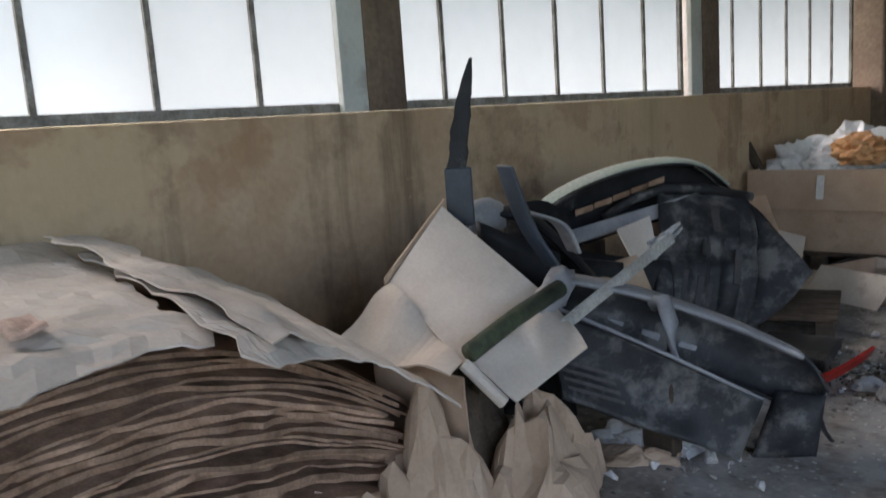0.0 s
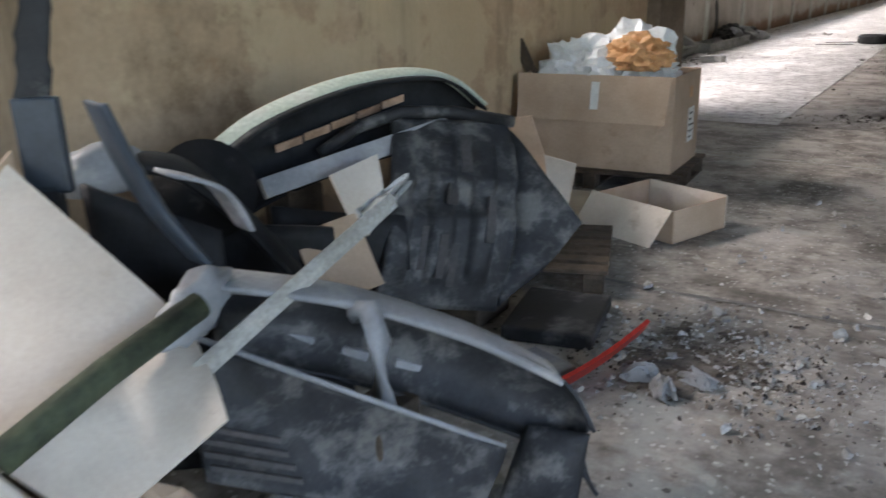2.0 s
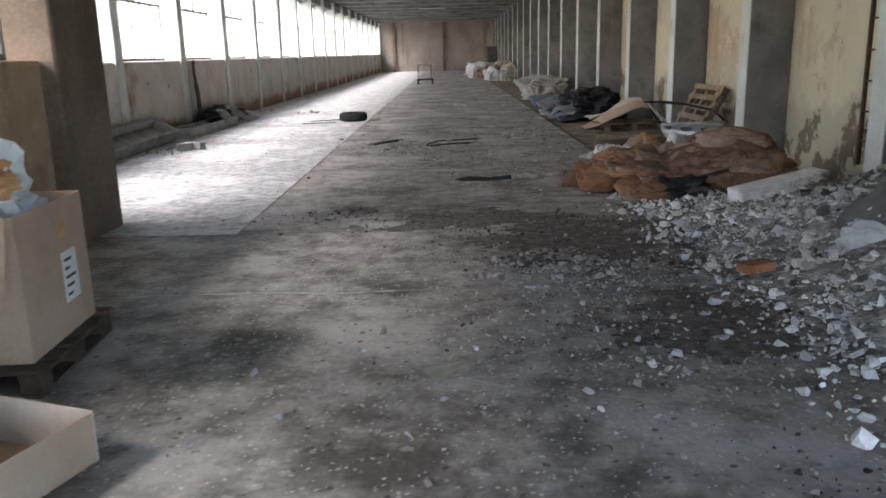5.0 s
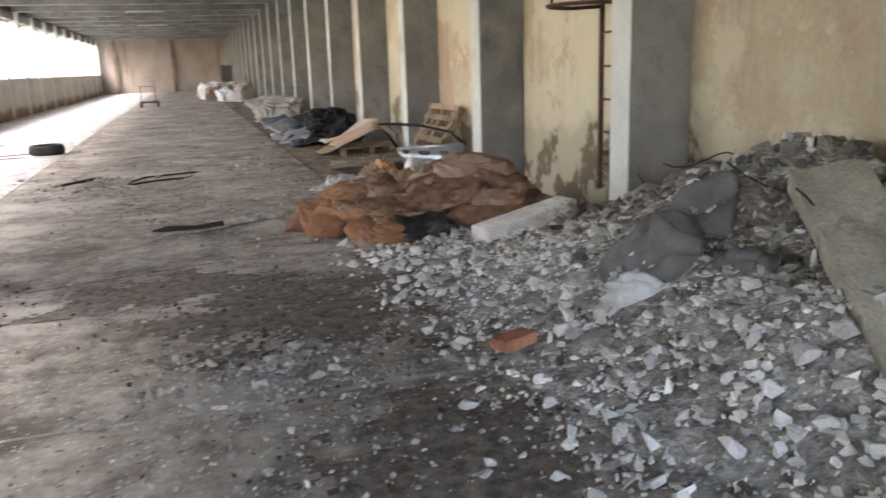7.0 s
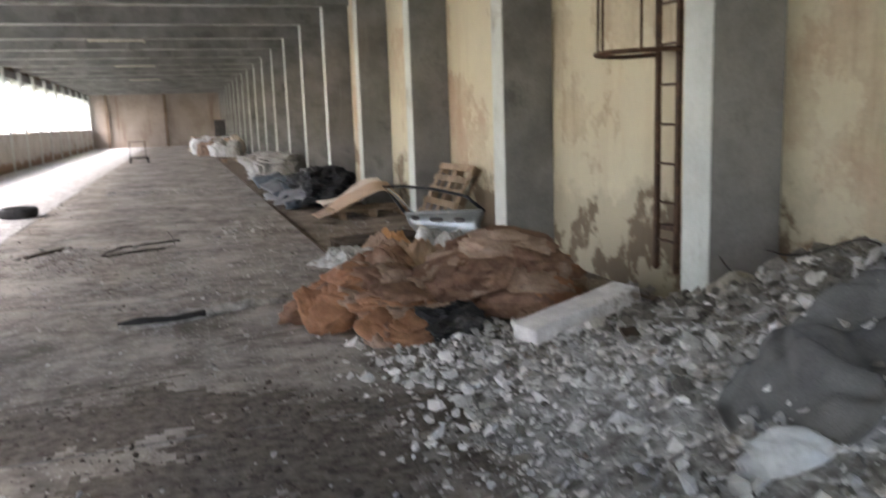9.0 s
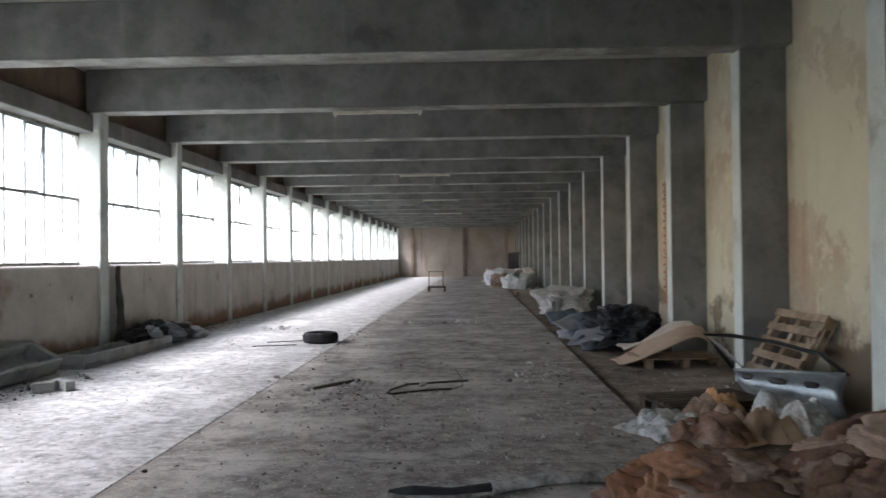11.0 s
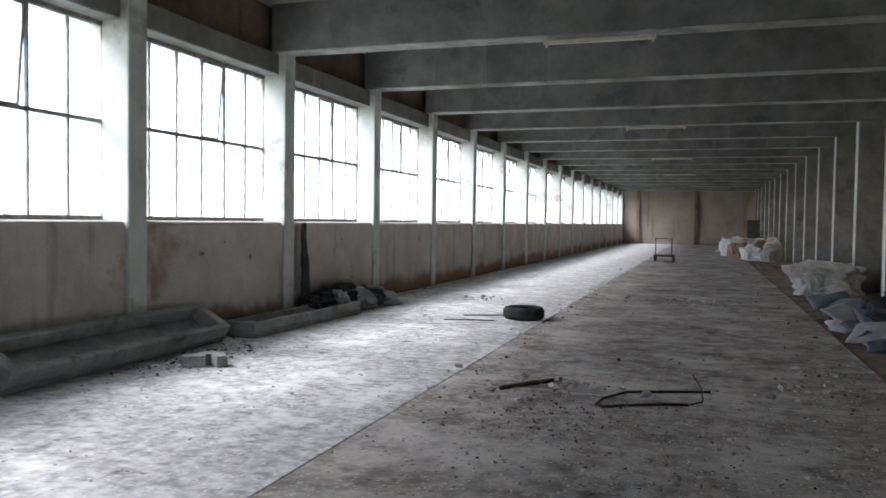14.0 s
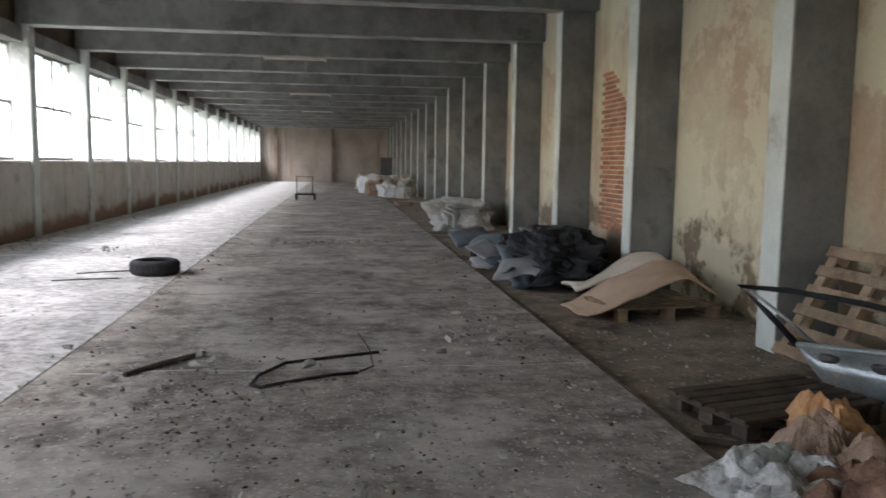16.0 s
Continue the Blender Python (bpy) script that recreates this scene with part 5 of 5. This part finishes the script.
# ---------- east side things ----------
p = pallet("grey wooden pallet leaning against the cream wall", (0, 0, 0), lx=1.2, ly=1.0)
p.matrix_basis = Matrix(((0.06, 0.5, -0.864, 3.97), (-0.998, 0.03, -0.052, 16.62), (0.0, 0.866, 0.5, 0.40), (0, 0, 0, 1)))
p2 = pallet("dark pallet lying in the trash", (2.75, 15.75, -0.03), 15, mt=M_DWOOD, lx=1.1, ly=0.7)
dr = thing("vehicle_side_door", "silver car door with a black window frame lying on trash", "vehicle door")
def fn(u, v):
    top, low = Vector((3.26, 16.30, 0.27)).lerp(Vector((3.86, 15.05, 0.40)), u), Vector((3.33, 16.02, 0.07)).lerp(Vector((3.80, 14.95, 0.02)), u)
    return top.lerp(low, v) + Vector((-0.06, -0.02, 0.04)) * math.sin(math.pi * v)
skin = part("door_skin", sheet(bmesh.new(), fn, 16, 8, 0.05), M_CAR, dr, smooth=True)
for u0, v0, l_ in ((0.10, 0.30, 0.10), (0.40, 0.35, 0.17), (0.72, 0.35, 0.12)):
    q = fn(u0 + 0.05, v0)
    part("opening", blob(bmesh.new(), (0, 0, 0), (l_ * 0.7, 0.03, 0.035), 3, 0.25, 1.5, 3, False, 0, pose(q.x - 0.028, q.y - 0.008, q.z + 0.012, 20, 0, -64)), M_INK, skin, "dark opening in the inner panel", smooth=True)
part("window_frame", tube(bmesh.new(), [(3.26, 16.32, 0.28), (3.18, 16.62, 0.47), (3.10, 16.89, 0.62), (3.30, 16.55, 0.64), (3.55, 16.0, 0.63), (3.78, 15.4, 0.57), (3.87, 15.05, 0.42)], 0.022, 8), M_PLASTD, dr, "black window frame", smooth=True)
part("quarter_bar", tube(bmesh.new(), [(3.33, 16.18, 0.30), (3.20, 16.62, 0.52), (3.14, 16.80, 0.60)], 0.012, 8), M_CAR, dr, "thin silver window channel", smooth=True)
part("waist_rail", tube(bmesh.new(), [(3.25, 16.32, 0.29), (3.5, 15.8, 0.35), (3.86, 15.05, 0.42)], 0.024, 8), M_CAR, dr, smooth=True)


def crumpled(cx, cy, rx, ry, h, seed, mt, label, rz=0, base=0.0):
    def fn(u, v):
        a, c = u * 2 - 1, v * 2 - 1
        e = max(0.0, 1 - max(abs(a), abs(c)) ** 3)
        q = Vector((a * 1.3 + seed, c * 1.3, seed))
        f = abs(noise.noise(q)) * 1.5 + abs(noise.noise(q * 2.1)) * 0.6 + abs(noise.noise(q * 4.5)) * 0.2
        edge = 1 + 0.25 * noise.noise(Vector((math.atan2(c, a) * 2, seed, 0)))
        return (a * rx * edge + 0.05 * noise.noise(q * 2.7), c * ry * edge, 0.01 + h * e * (0.4 + f))
    return one("torn_sack", sheet(bmesh.new(), fn, 30, 30, 0.004), mt, label, "sack", at=(cx, cy, base), rz=rz)


crumpled(2.15, 14.62, 0.36, 0.34, 0.16, 1.0, M_FILM, "dirty clear plastic film spread over trash", 25)
crumpled(2.55, 14.85, 0.32, 0.30, 0.17, 4.3, M_RAGT, "torn brown paper sack on trash", 60)
crumpled(2.85, 14.55, 0.36, 0.34, 0.20, 8.1, M_CARD, "crumpled pale paper sack on trash", 10, -0.03)
crumpled(2.40, 14.35, 0.34, 0.26, 0.15, 12.4, M_RAGS, "stained tan sack on trash", -30)
crumpled(3.25, 14.75, 0.38, 0.40, 0.26, 15.9, M_FILM, "dirty clear plastic film spread over trash", 40, -0.03)
crumpled(2.75, 15.15, 0.26, 0.2, 0.16, 19.9, M_ORANGE, "orange-brown paper bag on trash", 70, 0.06)
for i in range(5):
    one("broken_board", box(-0.35, 0.35, -0.04, 0.04, 0, 0.022, 0.003), M_DWOOD, "broken dark board lying on the earthy floor", "board", at=(2.35 + 0.16 * i, 15.2 + 0.22 * i, -0.03 + 0.015 * i), rz=-30 + 17 * i)
pallet("pallet with a curled cardboard sheet on top", (3.35, 19.2, -0.035), 8)
def fn(u, v):
    x, y = 2.5 + 1.36 * u, 18.75 + 0.95 * v
    return (x, y, 0.0 + 0.44 * smooth(0, 0.95, u) + 0.07 * math.sin(math.pi * u) + 0.06 * noise.noise(Vector((x * 2.5, y * 2, 0))) - 0.20 * smooth(0.72, 1, u) * (1 - v))
one("curled_cardboard", sheet(bmesh.new(), lambda u, v: (2.72 + 1.1 * u, 19.85 + 0.6 * v, 0.10 + 0.34 * smooth(0, 1, u) + 0.05 * math.sin(u * 6 + v * 3)), 16, 10, 0.03), M_CARDP, "pale rolled cardboard behind a curled sheet", "cardboard", smooth=True)
one("curled_cardboard", sheet(bmesh.new(), fn, 18, 14, 0.01), M_CARD, "curled brown cardboard sheet over a pallet", "cardboard", smooth=True)
pt = random.Random(8)
for i in range(26):
    x, y = pt.uniform(2.3, 3.5), pt.uniform(20.6, 24.6)
    s = (pt.uniform(0.1, 0.4), pt.uniform(0.08, 0.3), pt.uniform(0.03, 0.12))
    b = bmesh.new()
    if i % 3 == 0:
        q = [Vector((-s[0], -s[1], 0)), Vector((s[0], -s[1], 0.1)), Vector((s[0] * 1.1, s[1], 0.22)), Vector((-s[0], s[1], 0.15))]
        quad_sheet(b, *q, 0.012, 0.06, 10, i)
    else:
        blob(b, (0, 0, 0), s, i, 0.35, 1.6, 3, True, 0.2)
    one("car_part", b, (M_PLASTD, M_PLASTD, M_PLASTG, M_BLUE, M_PLASTD)[i % 5], "dark broken car part in a scrap pile", "car part", at=(x, y, -0.03 + 0.22 * smooth(2.3, 3.4, x) * pt.random()), rz=pt.uniform(0, 360), smooth=True, group="car scrap pile")
one("scrap_mound", blob(bmesh.new(), (0, 0, 0), (0.65, 1.7, 0.42), 61, 0.3, 2.0, 5, True, 0.2), M_PLASTD, "dark mound of rags and car scrap", "scrap heap", at=(3.15, 22.4, -0.03))
one("scrap_cloth", bundle(bmesh.new(), (0.5, 0.6, 0.2), 63, 0.3, 1.4, 4, 0.7), M_RAGG, "grey cloth on the scrap mound", "cloth", at=(3.3, 23.0, 0.3))
for i, (x, y, z, rz, mt) in enumerate(((2.42, 25.2, 0.02, 15, M_BLUEG), (2.62, 24.3, 0.04, -30, M_BLUEG), (2.4, 23.2, 0.0, 50, M_PLASTG), (2.75, 22.5, 0.05, 10, M_BLUEG), (2.5, 21.4, -0.02, -20, M_PLASTG))):
    one("body_panel", quad_sheet(bmesh.new(), (-0.4, -0.25, 0.04), (0.4, -0.3, 0.1), (0.35, 0.3, 0.34), (-0.35, 0.28, 0.26), 0.02, 0.05, 10, i, -0.08), mt, "curved faded car body panel on scrap", "car part", at=(x, y, z), rz=rz, smooth=True, group="car scrap pile")
one("covered_bale", bundle(bmesh.new(), (0.82, 1.6, 0.50), 70, 0.42, 1.3, 5, 0.62, 1.2), M_TARP, "large boxy bundle under a pale creased tarpaulin", "tarpaulin", at=(3.05, 30.6, -0.03))
pallet("low pallet lying by the channel", (2.7, 40.7, -0.03), 5)
bl = random.Random(31)
for i in range(16):
    x, y = 3.1 - 1.5 * (i % 3) / 2 + bl.uniform(-0.15, 0.15), 46.5 + 0.95 * i
    one("wrapped_bale", bundle(bmesh.new(), (bl.uniform(0.42, 0.6), bl.uniform(0.5, 0.75), bl.uniform(0.45, 0.62)), 80 + i, 0.42, 1.3, 4, 0.62, 1.3), (M_TARP, M_BAG, M_RAGT, M_CARDP)[i % 4], "wrapped bale of waste stacked by the wall", "bale", at=(x, y, -0.03), rz=bl.uniform(-25, 25), group="wrapped bales")
one("black_cabinet", box(-0.6, 0.6, -0.4, 0.4, 0, 1.9, 0.02), M_INK, "black metal cabinet by the end wall", "cabinet", at=(3.5, 66, -0.03))

# exposed brick patch
bp = tagged(new("brick_patch"), "exposed red brick where plaster fell off", "brick patch", kind="structure")
bmesh_brick = finish(box(-0.006, 0.006, -0.118, 0.118, -0.03, 0.03, 0.003))
bmesh_brick.materials.append(M_BRICK)
for row in range(34):
    for c in range(9):
        y = 21.45 + c * 0.25 + (0.125 if row % 2 else 0)
        z = 0.55 + row * 0.073
        edge = 21.75 + 0.02 * row + 0.45 * noise.noise(Vector((0, row * 0.16, 5)))
        if y > edge and y < 24.1 and z < 2.0 + (y - 22) * 0.75 + 0.3 * noise.noise(Vector((y * 2, 0, 1))):
            o = new("brick", bmesh_brick)
            o.parent = bp
            o.matrix_basis = pose(XE - 0.004, y, z, r.uniform(-1, 1), 0, 0)

# ---------- west side things ----------
def trough(label, at, rz, l_, w, h, rx=0):
    t = thing("concrete_trough", label, "trough", at, rz, rx)
    th = 0.07
    part("base", box(-w / 2, w / 2, -l_ / 2, l_ / 2, 0, 0.07, 0.015), M_TROUGH, t)
    part("side_wall", box(-w / 2, -w / 2 + th, -l_ / 2, l_ / 2, 0.071, h, 0.015), M_TROUGH, t)
    part("side_wall", box(w / 2 - th, w / 2, -l_ / 2, l_ / 2, 0.071, h, 0.015), M_TROUGH, t)
    part("end_wall", box(-w / 2 + th, w / 2 - th, -l_ / 2, -l_ / 2 + th * 2, 0.071, h, 0.015), M_TROUGH, t)
    part("end_wall", box(-w / 2 + th, w / 2 - th, l_ / 2 - th * 2, l_ / 2, 0.071, h, 0.015), M_TROUGH, t)
    return t


tr = trough("long concrete trough tipped towards the hall", (-5.6, 16.95, 0.02), 2, 3.3, 0.52, 0.24)
tr.matrix_basis = pose(-5.30, 16.68, 0.0, 0, 30, 1) @ pose(-0.26, 0, 0)
trough("concrete trough half buried in scrap", (-5.3, 20.2, 0), -2, 3.0, 0.5, 0.2)
sp = random.Random(21)
for i in range(16):
    x, y = sp.uniform(-5.7, -5.2), sp.uniform(21.0, 23.6)
    s = (sp.uniform(0.12, 0.32), sp.uniform(0.14, 0.4), sp.uniform(0.08, 0.22))
    one("scrap_piece", blob(bmesh.new(), (0, 0, 0), s, i + 100, 0.4, 1.5, 3, True, 0.2), (M_PLAST, M_RAGG, M_PLASTG, M_SLAB)[i % 4], "piece of scrap heaped below the windows", "scrap", at=(x, y, 0.25 * sp.random() * (1 - abs(y - 22.3))), rz=sp.uniform(0, 360), group="scrap heap by the parapet")
one("scrap_core", blob(bmesh.new(), (0, 0, 0), (0.3, 1.1, 0.3), 131, 0.3, 2.0, 4, True, 0.2), M_PLASTD, "dark heap of wet rags by the parapet", "scrap heap", at=(-5.55, 22.1, 0))
def fn(u, v):
    w = 0.36 * (1 - 0.6 * u) * (1 + 0.4 * noise.noise(Vector((u * 6, 0, v * 2))))
    return (-5.66 + 0.04 * math.sin(u * 5), 20.95 + (v - 0.5) * w + 0.12 * u, 0.02 + 1.45 * u)
one("torn_black_sheet", sheet(bmesh.new(), fn, 20, 5, 0.012), M_PLAST, "torn black sheet standing against the parapet", "sheet", smooth=True)
for i, (x, y, rz) in enumerate(((-4.65, 16.8, 30), (-4.45, 16.95, -40), (-4.62, 17.0, 80))):
    one("concrete_block", box(-0.12, 0.12, -0.06, 0.06, 0, 0.12, 0.012), M_TROUGH, "broken concrete block on the floor", "block", at=(x, y, 0), rz=rz)

ty = thing("tyre", "old black car tyre lying on the floor", "tyre", (-2.4, 22.15, 0))
def ring(prof, n=40):
    bm = bmesh.new()
    rings = [[bm.verts.new((q[0] * math.cos(a), q[0] * math.sin(a), q[1])) for q in prof] for a in [2 * math.pi * k / n for k in range(n)]]
    m = len(prof)
    for k in range(n):
        for j in range(m):
            bm.faces.new((rings[k][j], rings[(k + 1) % n][j], rings[(k + 1) % n][(j + 1) % m], rings[k][(j + 1) % m]))
    return bm
part("casing", ring([(0.20, 0.02), (0.25, 0.0), (0.29, 0.01), (0.315, 0.04), (0.32, 0.10), (0.315, 0.16), (0.29, 0.19), (0.25, 0.20), (0.20, 0.18), (0.21, 0.165), (0.25, 0.18), (0.29, 0.165), (0.30, 0.1), (0.29, 0.035), (0.25, 0.02), (0.21, 0.035)]), M_RUBBER, ty, smooth=True)
for k in range(36):
    a = 2 * math.pi * k / 36
    part("tread_block", box(-0.006, 0.008, -0.018, 0.018, 0.045, 0.155, 0.002, pose(0.316 * math.cos(a), 0.316 * math.sin(a), 0, 0, 0, math.degrees(a))), M_RUBBER, ty)
one("wire", tube(bmesh.new(), [(-3.4, 22.15, 0.01), (-3.0, 22.3, 0.015), (-2.6, 22.5, 0.01)], 0.008, 6), M_BLACKST, "thin dark wire on the floor", "wire")
one("wire", tube(bmesh.new(), [(-3.5, 21.5, 0.01), (-3.1, 21.6, 0.015), (-2.75, 21.7, 0.01)], 0.008, 6), M_BLACKST, "thin dark wire on the floor", "wire")
one("rebar_loop", tube(bmesh.new(), [(0.18, 16.85, 0.012), (0.0, 16.78, 0.02), (-0.3, 16.62, 0.02), (-0.48, 16.52, 0.014), (-0.55, 16.58, 0.014), (-0.52, 16.8, 0.02), (-0.35, 17.1, 0.03), (0.0, 17.3, 0.02), (0.36, 17.46, 0.014)], 0.013, 8), M_BLACKST, "bent dark steel rod lying on the floor", "steel rod", smooth=True)
one("wire", tube(bmesh.new(), [(0.2, 16.9, 0.01), (0.3, 17.0, 0.02), (0.28, 17.3, 0.08), (0.2, 17.6, 0.14)], 0.006, 6), M_BLACKST, "thin bent wire beside the rod", "wire")
one("dark_stick", tube(bmesh.new(), [(-1.45, 16.9, 0.015), (-1.25, 17.2, 0.02), (-1.0, 17.5, 0.02)], 0.022, 6), M_DWOOD, "dark broken stick on the dusty floor", "stick")
for x, y, sx, sy, rz, k in ((-0.20, 7.02, 0.36, 0.22, 30, 2), (-0.02, 6.9, 0.24, 0.14, -20, 5), (-0.50, 6.86, 0.24, 0.16, 70, 7), (-0.86, 7.3, 0.12, 0.08, 10, 4), (0.5, 7.9, 0.16, 0.1, 50, 9)):
    o = new("plaster_flake", ROCKS[k].copy())
    o.data.materials.clear()
    o.data.materials.append(M_SLAB)
    o.matrix_basis = pose(x, y, 0.008, 0, 0, rz) @ Matrix.Diagonal((sx, sy, 0.03, 1))
    tagged(o, "flat pale plaster flake on the floor", "plaster flake")


ct = thing("hand_cart", "dark steel platform cart with two upright handles", "cart", (-1.28, 43.6, 0), 0)
part("deck", box(-0.4, 0.4, -0.55, 0.55, 0.2, 0.26, 0.01), M_BLACKST, ct)
for x in (-0.33, 0.3):
    part("handle", tube(bmesh.new(), [(x, -0.5, 0.26), (x, -0.5, 0.95)], 0.02, 8), M_BLACKST, ct)
part("handle_bar", tube(bmesh.new(), [(-0.33, -0.5, 0.93), (0.3, -0.5, 0.93)], 0.012, 8), M_BLACKST, ct)
for x in (-0.36, 0.36):
    for y in (-0.4, 0.4):
        part("wheel", tube(bmesh.new(), [(x - 0.03, y, 0.1), (x + 0.03, y, 0.1)], 0.1, 16), M_RUBBER, ct)
        part("fork", box(x - 0.04, x + 0.04, y - 0.02, y + 0.02, 0.12, 0.2), M_BLACKST, ct)

# ---------- ceiling lamps ----------
for k, xc in ((1, -1.15), (4, -1.0), (7, -1.0), (10, -1.0)):
    y = Y0 + k * PITCH - 0.05
    lp = thing("strip_light", "yellowed fluorescent batten under a concrete beam, unlit", "ceiling light")
    part("housing", box(xc - 0.75, xc + 0.75, y - 0.05, y + 0.05, ZB - 0.062, ZB - 0.014, 0.006), M_LAMPW, lp)
    part("tube_holder", box(xc - 0.73, xc - 0.70, y - 0.02, y + 0.02, ZB - 0.10, ZB - 0.062), M_LAMPW, lp)
    part("tube_holder", box(xc + 0.70, xc + 0.73, y - 0.02, y + 0.02, ZB - 0.10, ZB - 0.062), M_LAMPW, lp)

# ---------- small litter and floor joints ----------
for i, (x, y, sx, h_) in enumerate(((-1.86, 2.80, 0.14, 0.06), (-1.72, 2.70, 0.16, 0.04), (-1.62, 2.92, 0.12, 0.05), (-1.20, 3.95, 0.06, 0.05), (-1.10, 4.08, 0.05, 0.04), (-1.32, 4.02, 0.07, 0.05))):
    crumpled(x, y, sx, sx * 0.7, h_, 30 + i * 2.3, (M_BAG, M_CARD)[i % 2] if i < 3 else M_PLASTG, "crumpled litter scrap on the dirty floor", 40 * i).name = "litter_scrap"
for i, (x, y, sz) in enumerate(((-1.69, 2.45, 0.07), (-1.62, 2.65, 0.06), (-0.36, 6.34, 0.055), (0.93, 7.12, 0.08), (0.78, 7.02, 0.06), (0.62, 7.55, 0.06), (-0.06, 7.3, 0.05), (1.5, 10.0, 0.05), (0.45, 6.55, 0.05))):
    o = new("stone", ROCKS[i % len(ROCKS)])
    o.matrix_basis = pose(x, y, sz * 0.25, 20 * i, 0, 50 * i) @ Matrix.Diagonal((sz, sz, sz, 1))
    tagged(o, "pale broken plaster lump on the floor", "stone")


def floor_line(label, a, b_, width, material, seed, rise=0.004):
    """A ragged filled joint or crack in the slab."""
    a, b_ = Vector(a), Vector(b_)
    side = Vector((-(b_ - a).y, (b_ - a).x, 0)).normalized()
    n = max(8, int((b_ - a).length * 14))
    bm = bmesh.new()
    rows = []
    for k in range(n + 1):
        p = a.lerp(b_, k / n) + side * 0.05 * noise.noise(Vector((k * 0.12, seed, 0)))
        w = width * (0.55 + 0.9 * abs(noise.noise(Vector((k * 0.37, seed, 4)))))
        rows.append([bm.verts.new(p + side * w * e + Vector((0, 0, rise * z))) for e, z in ((-1, 0.6), (-0.3, 1), (0.4, 1), (1, 0.6))])
    for p, q in zip(rows, rows[1:]):
        for c in range(3):
            bm.faces.new((p[c], p[c + 1], q[c + 1], q[c]))
    one("trim_floor_joint", bm, material, label, "floor joint", kind="structure")


for y in (4.98, 8.35, 10.18, 13.6, 17.0, 20.4, 23.9, 27.3, 30.7):
    floor_line("pale worn joint across the concrete slab", (-1.98 if y > 10 else -3.0, y, 0.004), (1.95, y + 0.02, 0.004), 0.022, M_DEBRIS, y)
for a, b_ in (((-0.9, 10.95, 0.004), (0.4, 11.3, 0.004)), ((0.6, 11.86, 0.004), (1.5, 12.15, 0.004))):
    floor_line("dark broken crack in the concrete slab", a, b_, 0.02, M_SOILG, a[1])
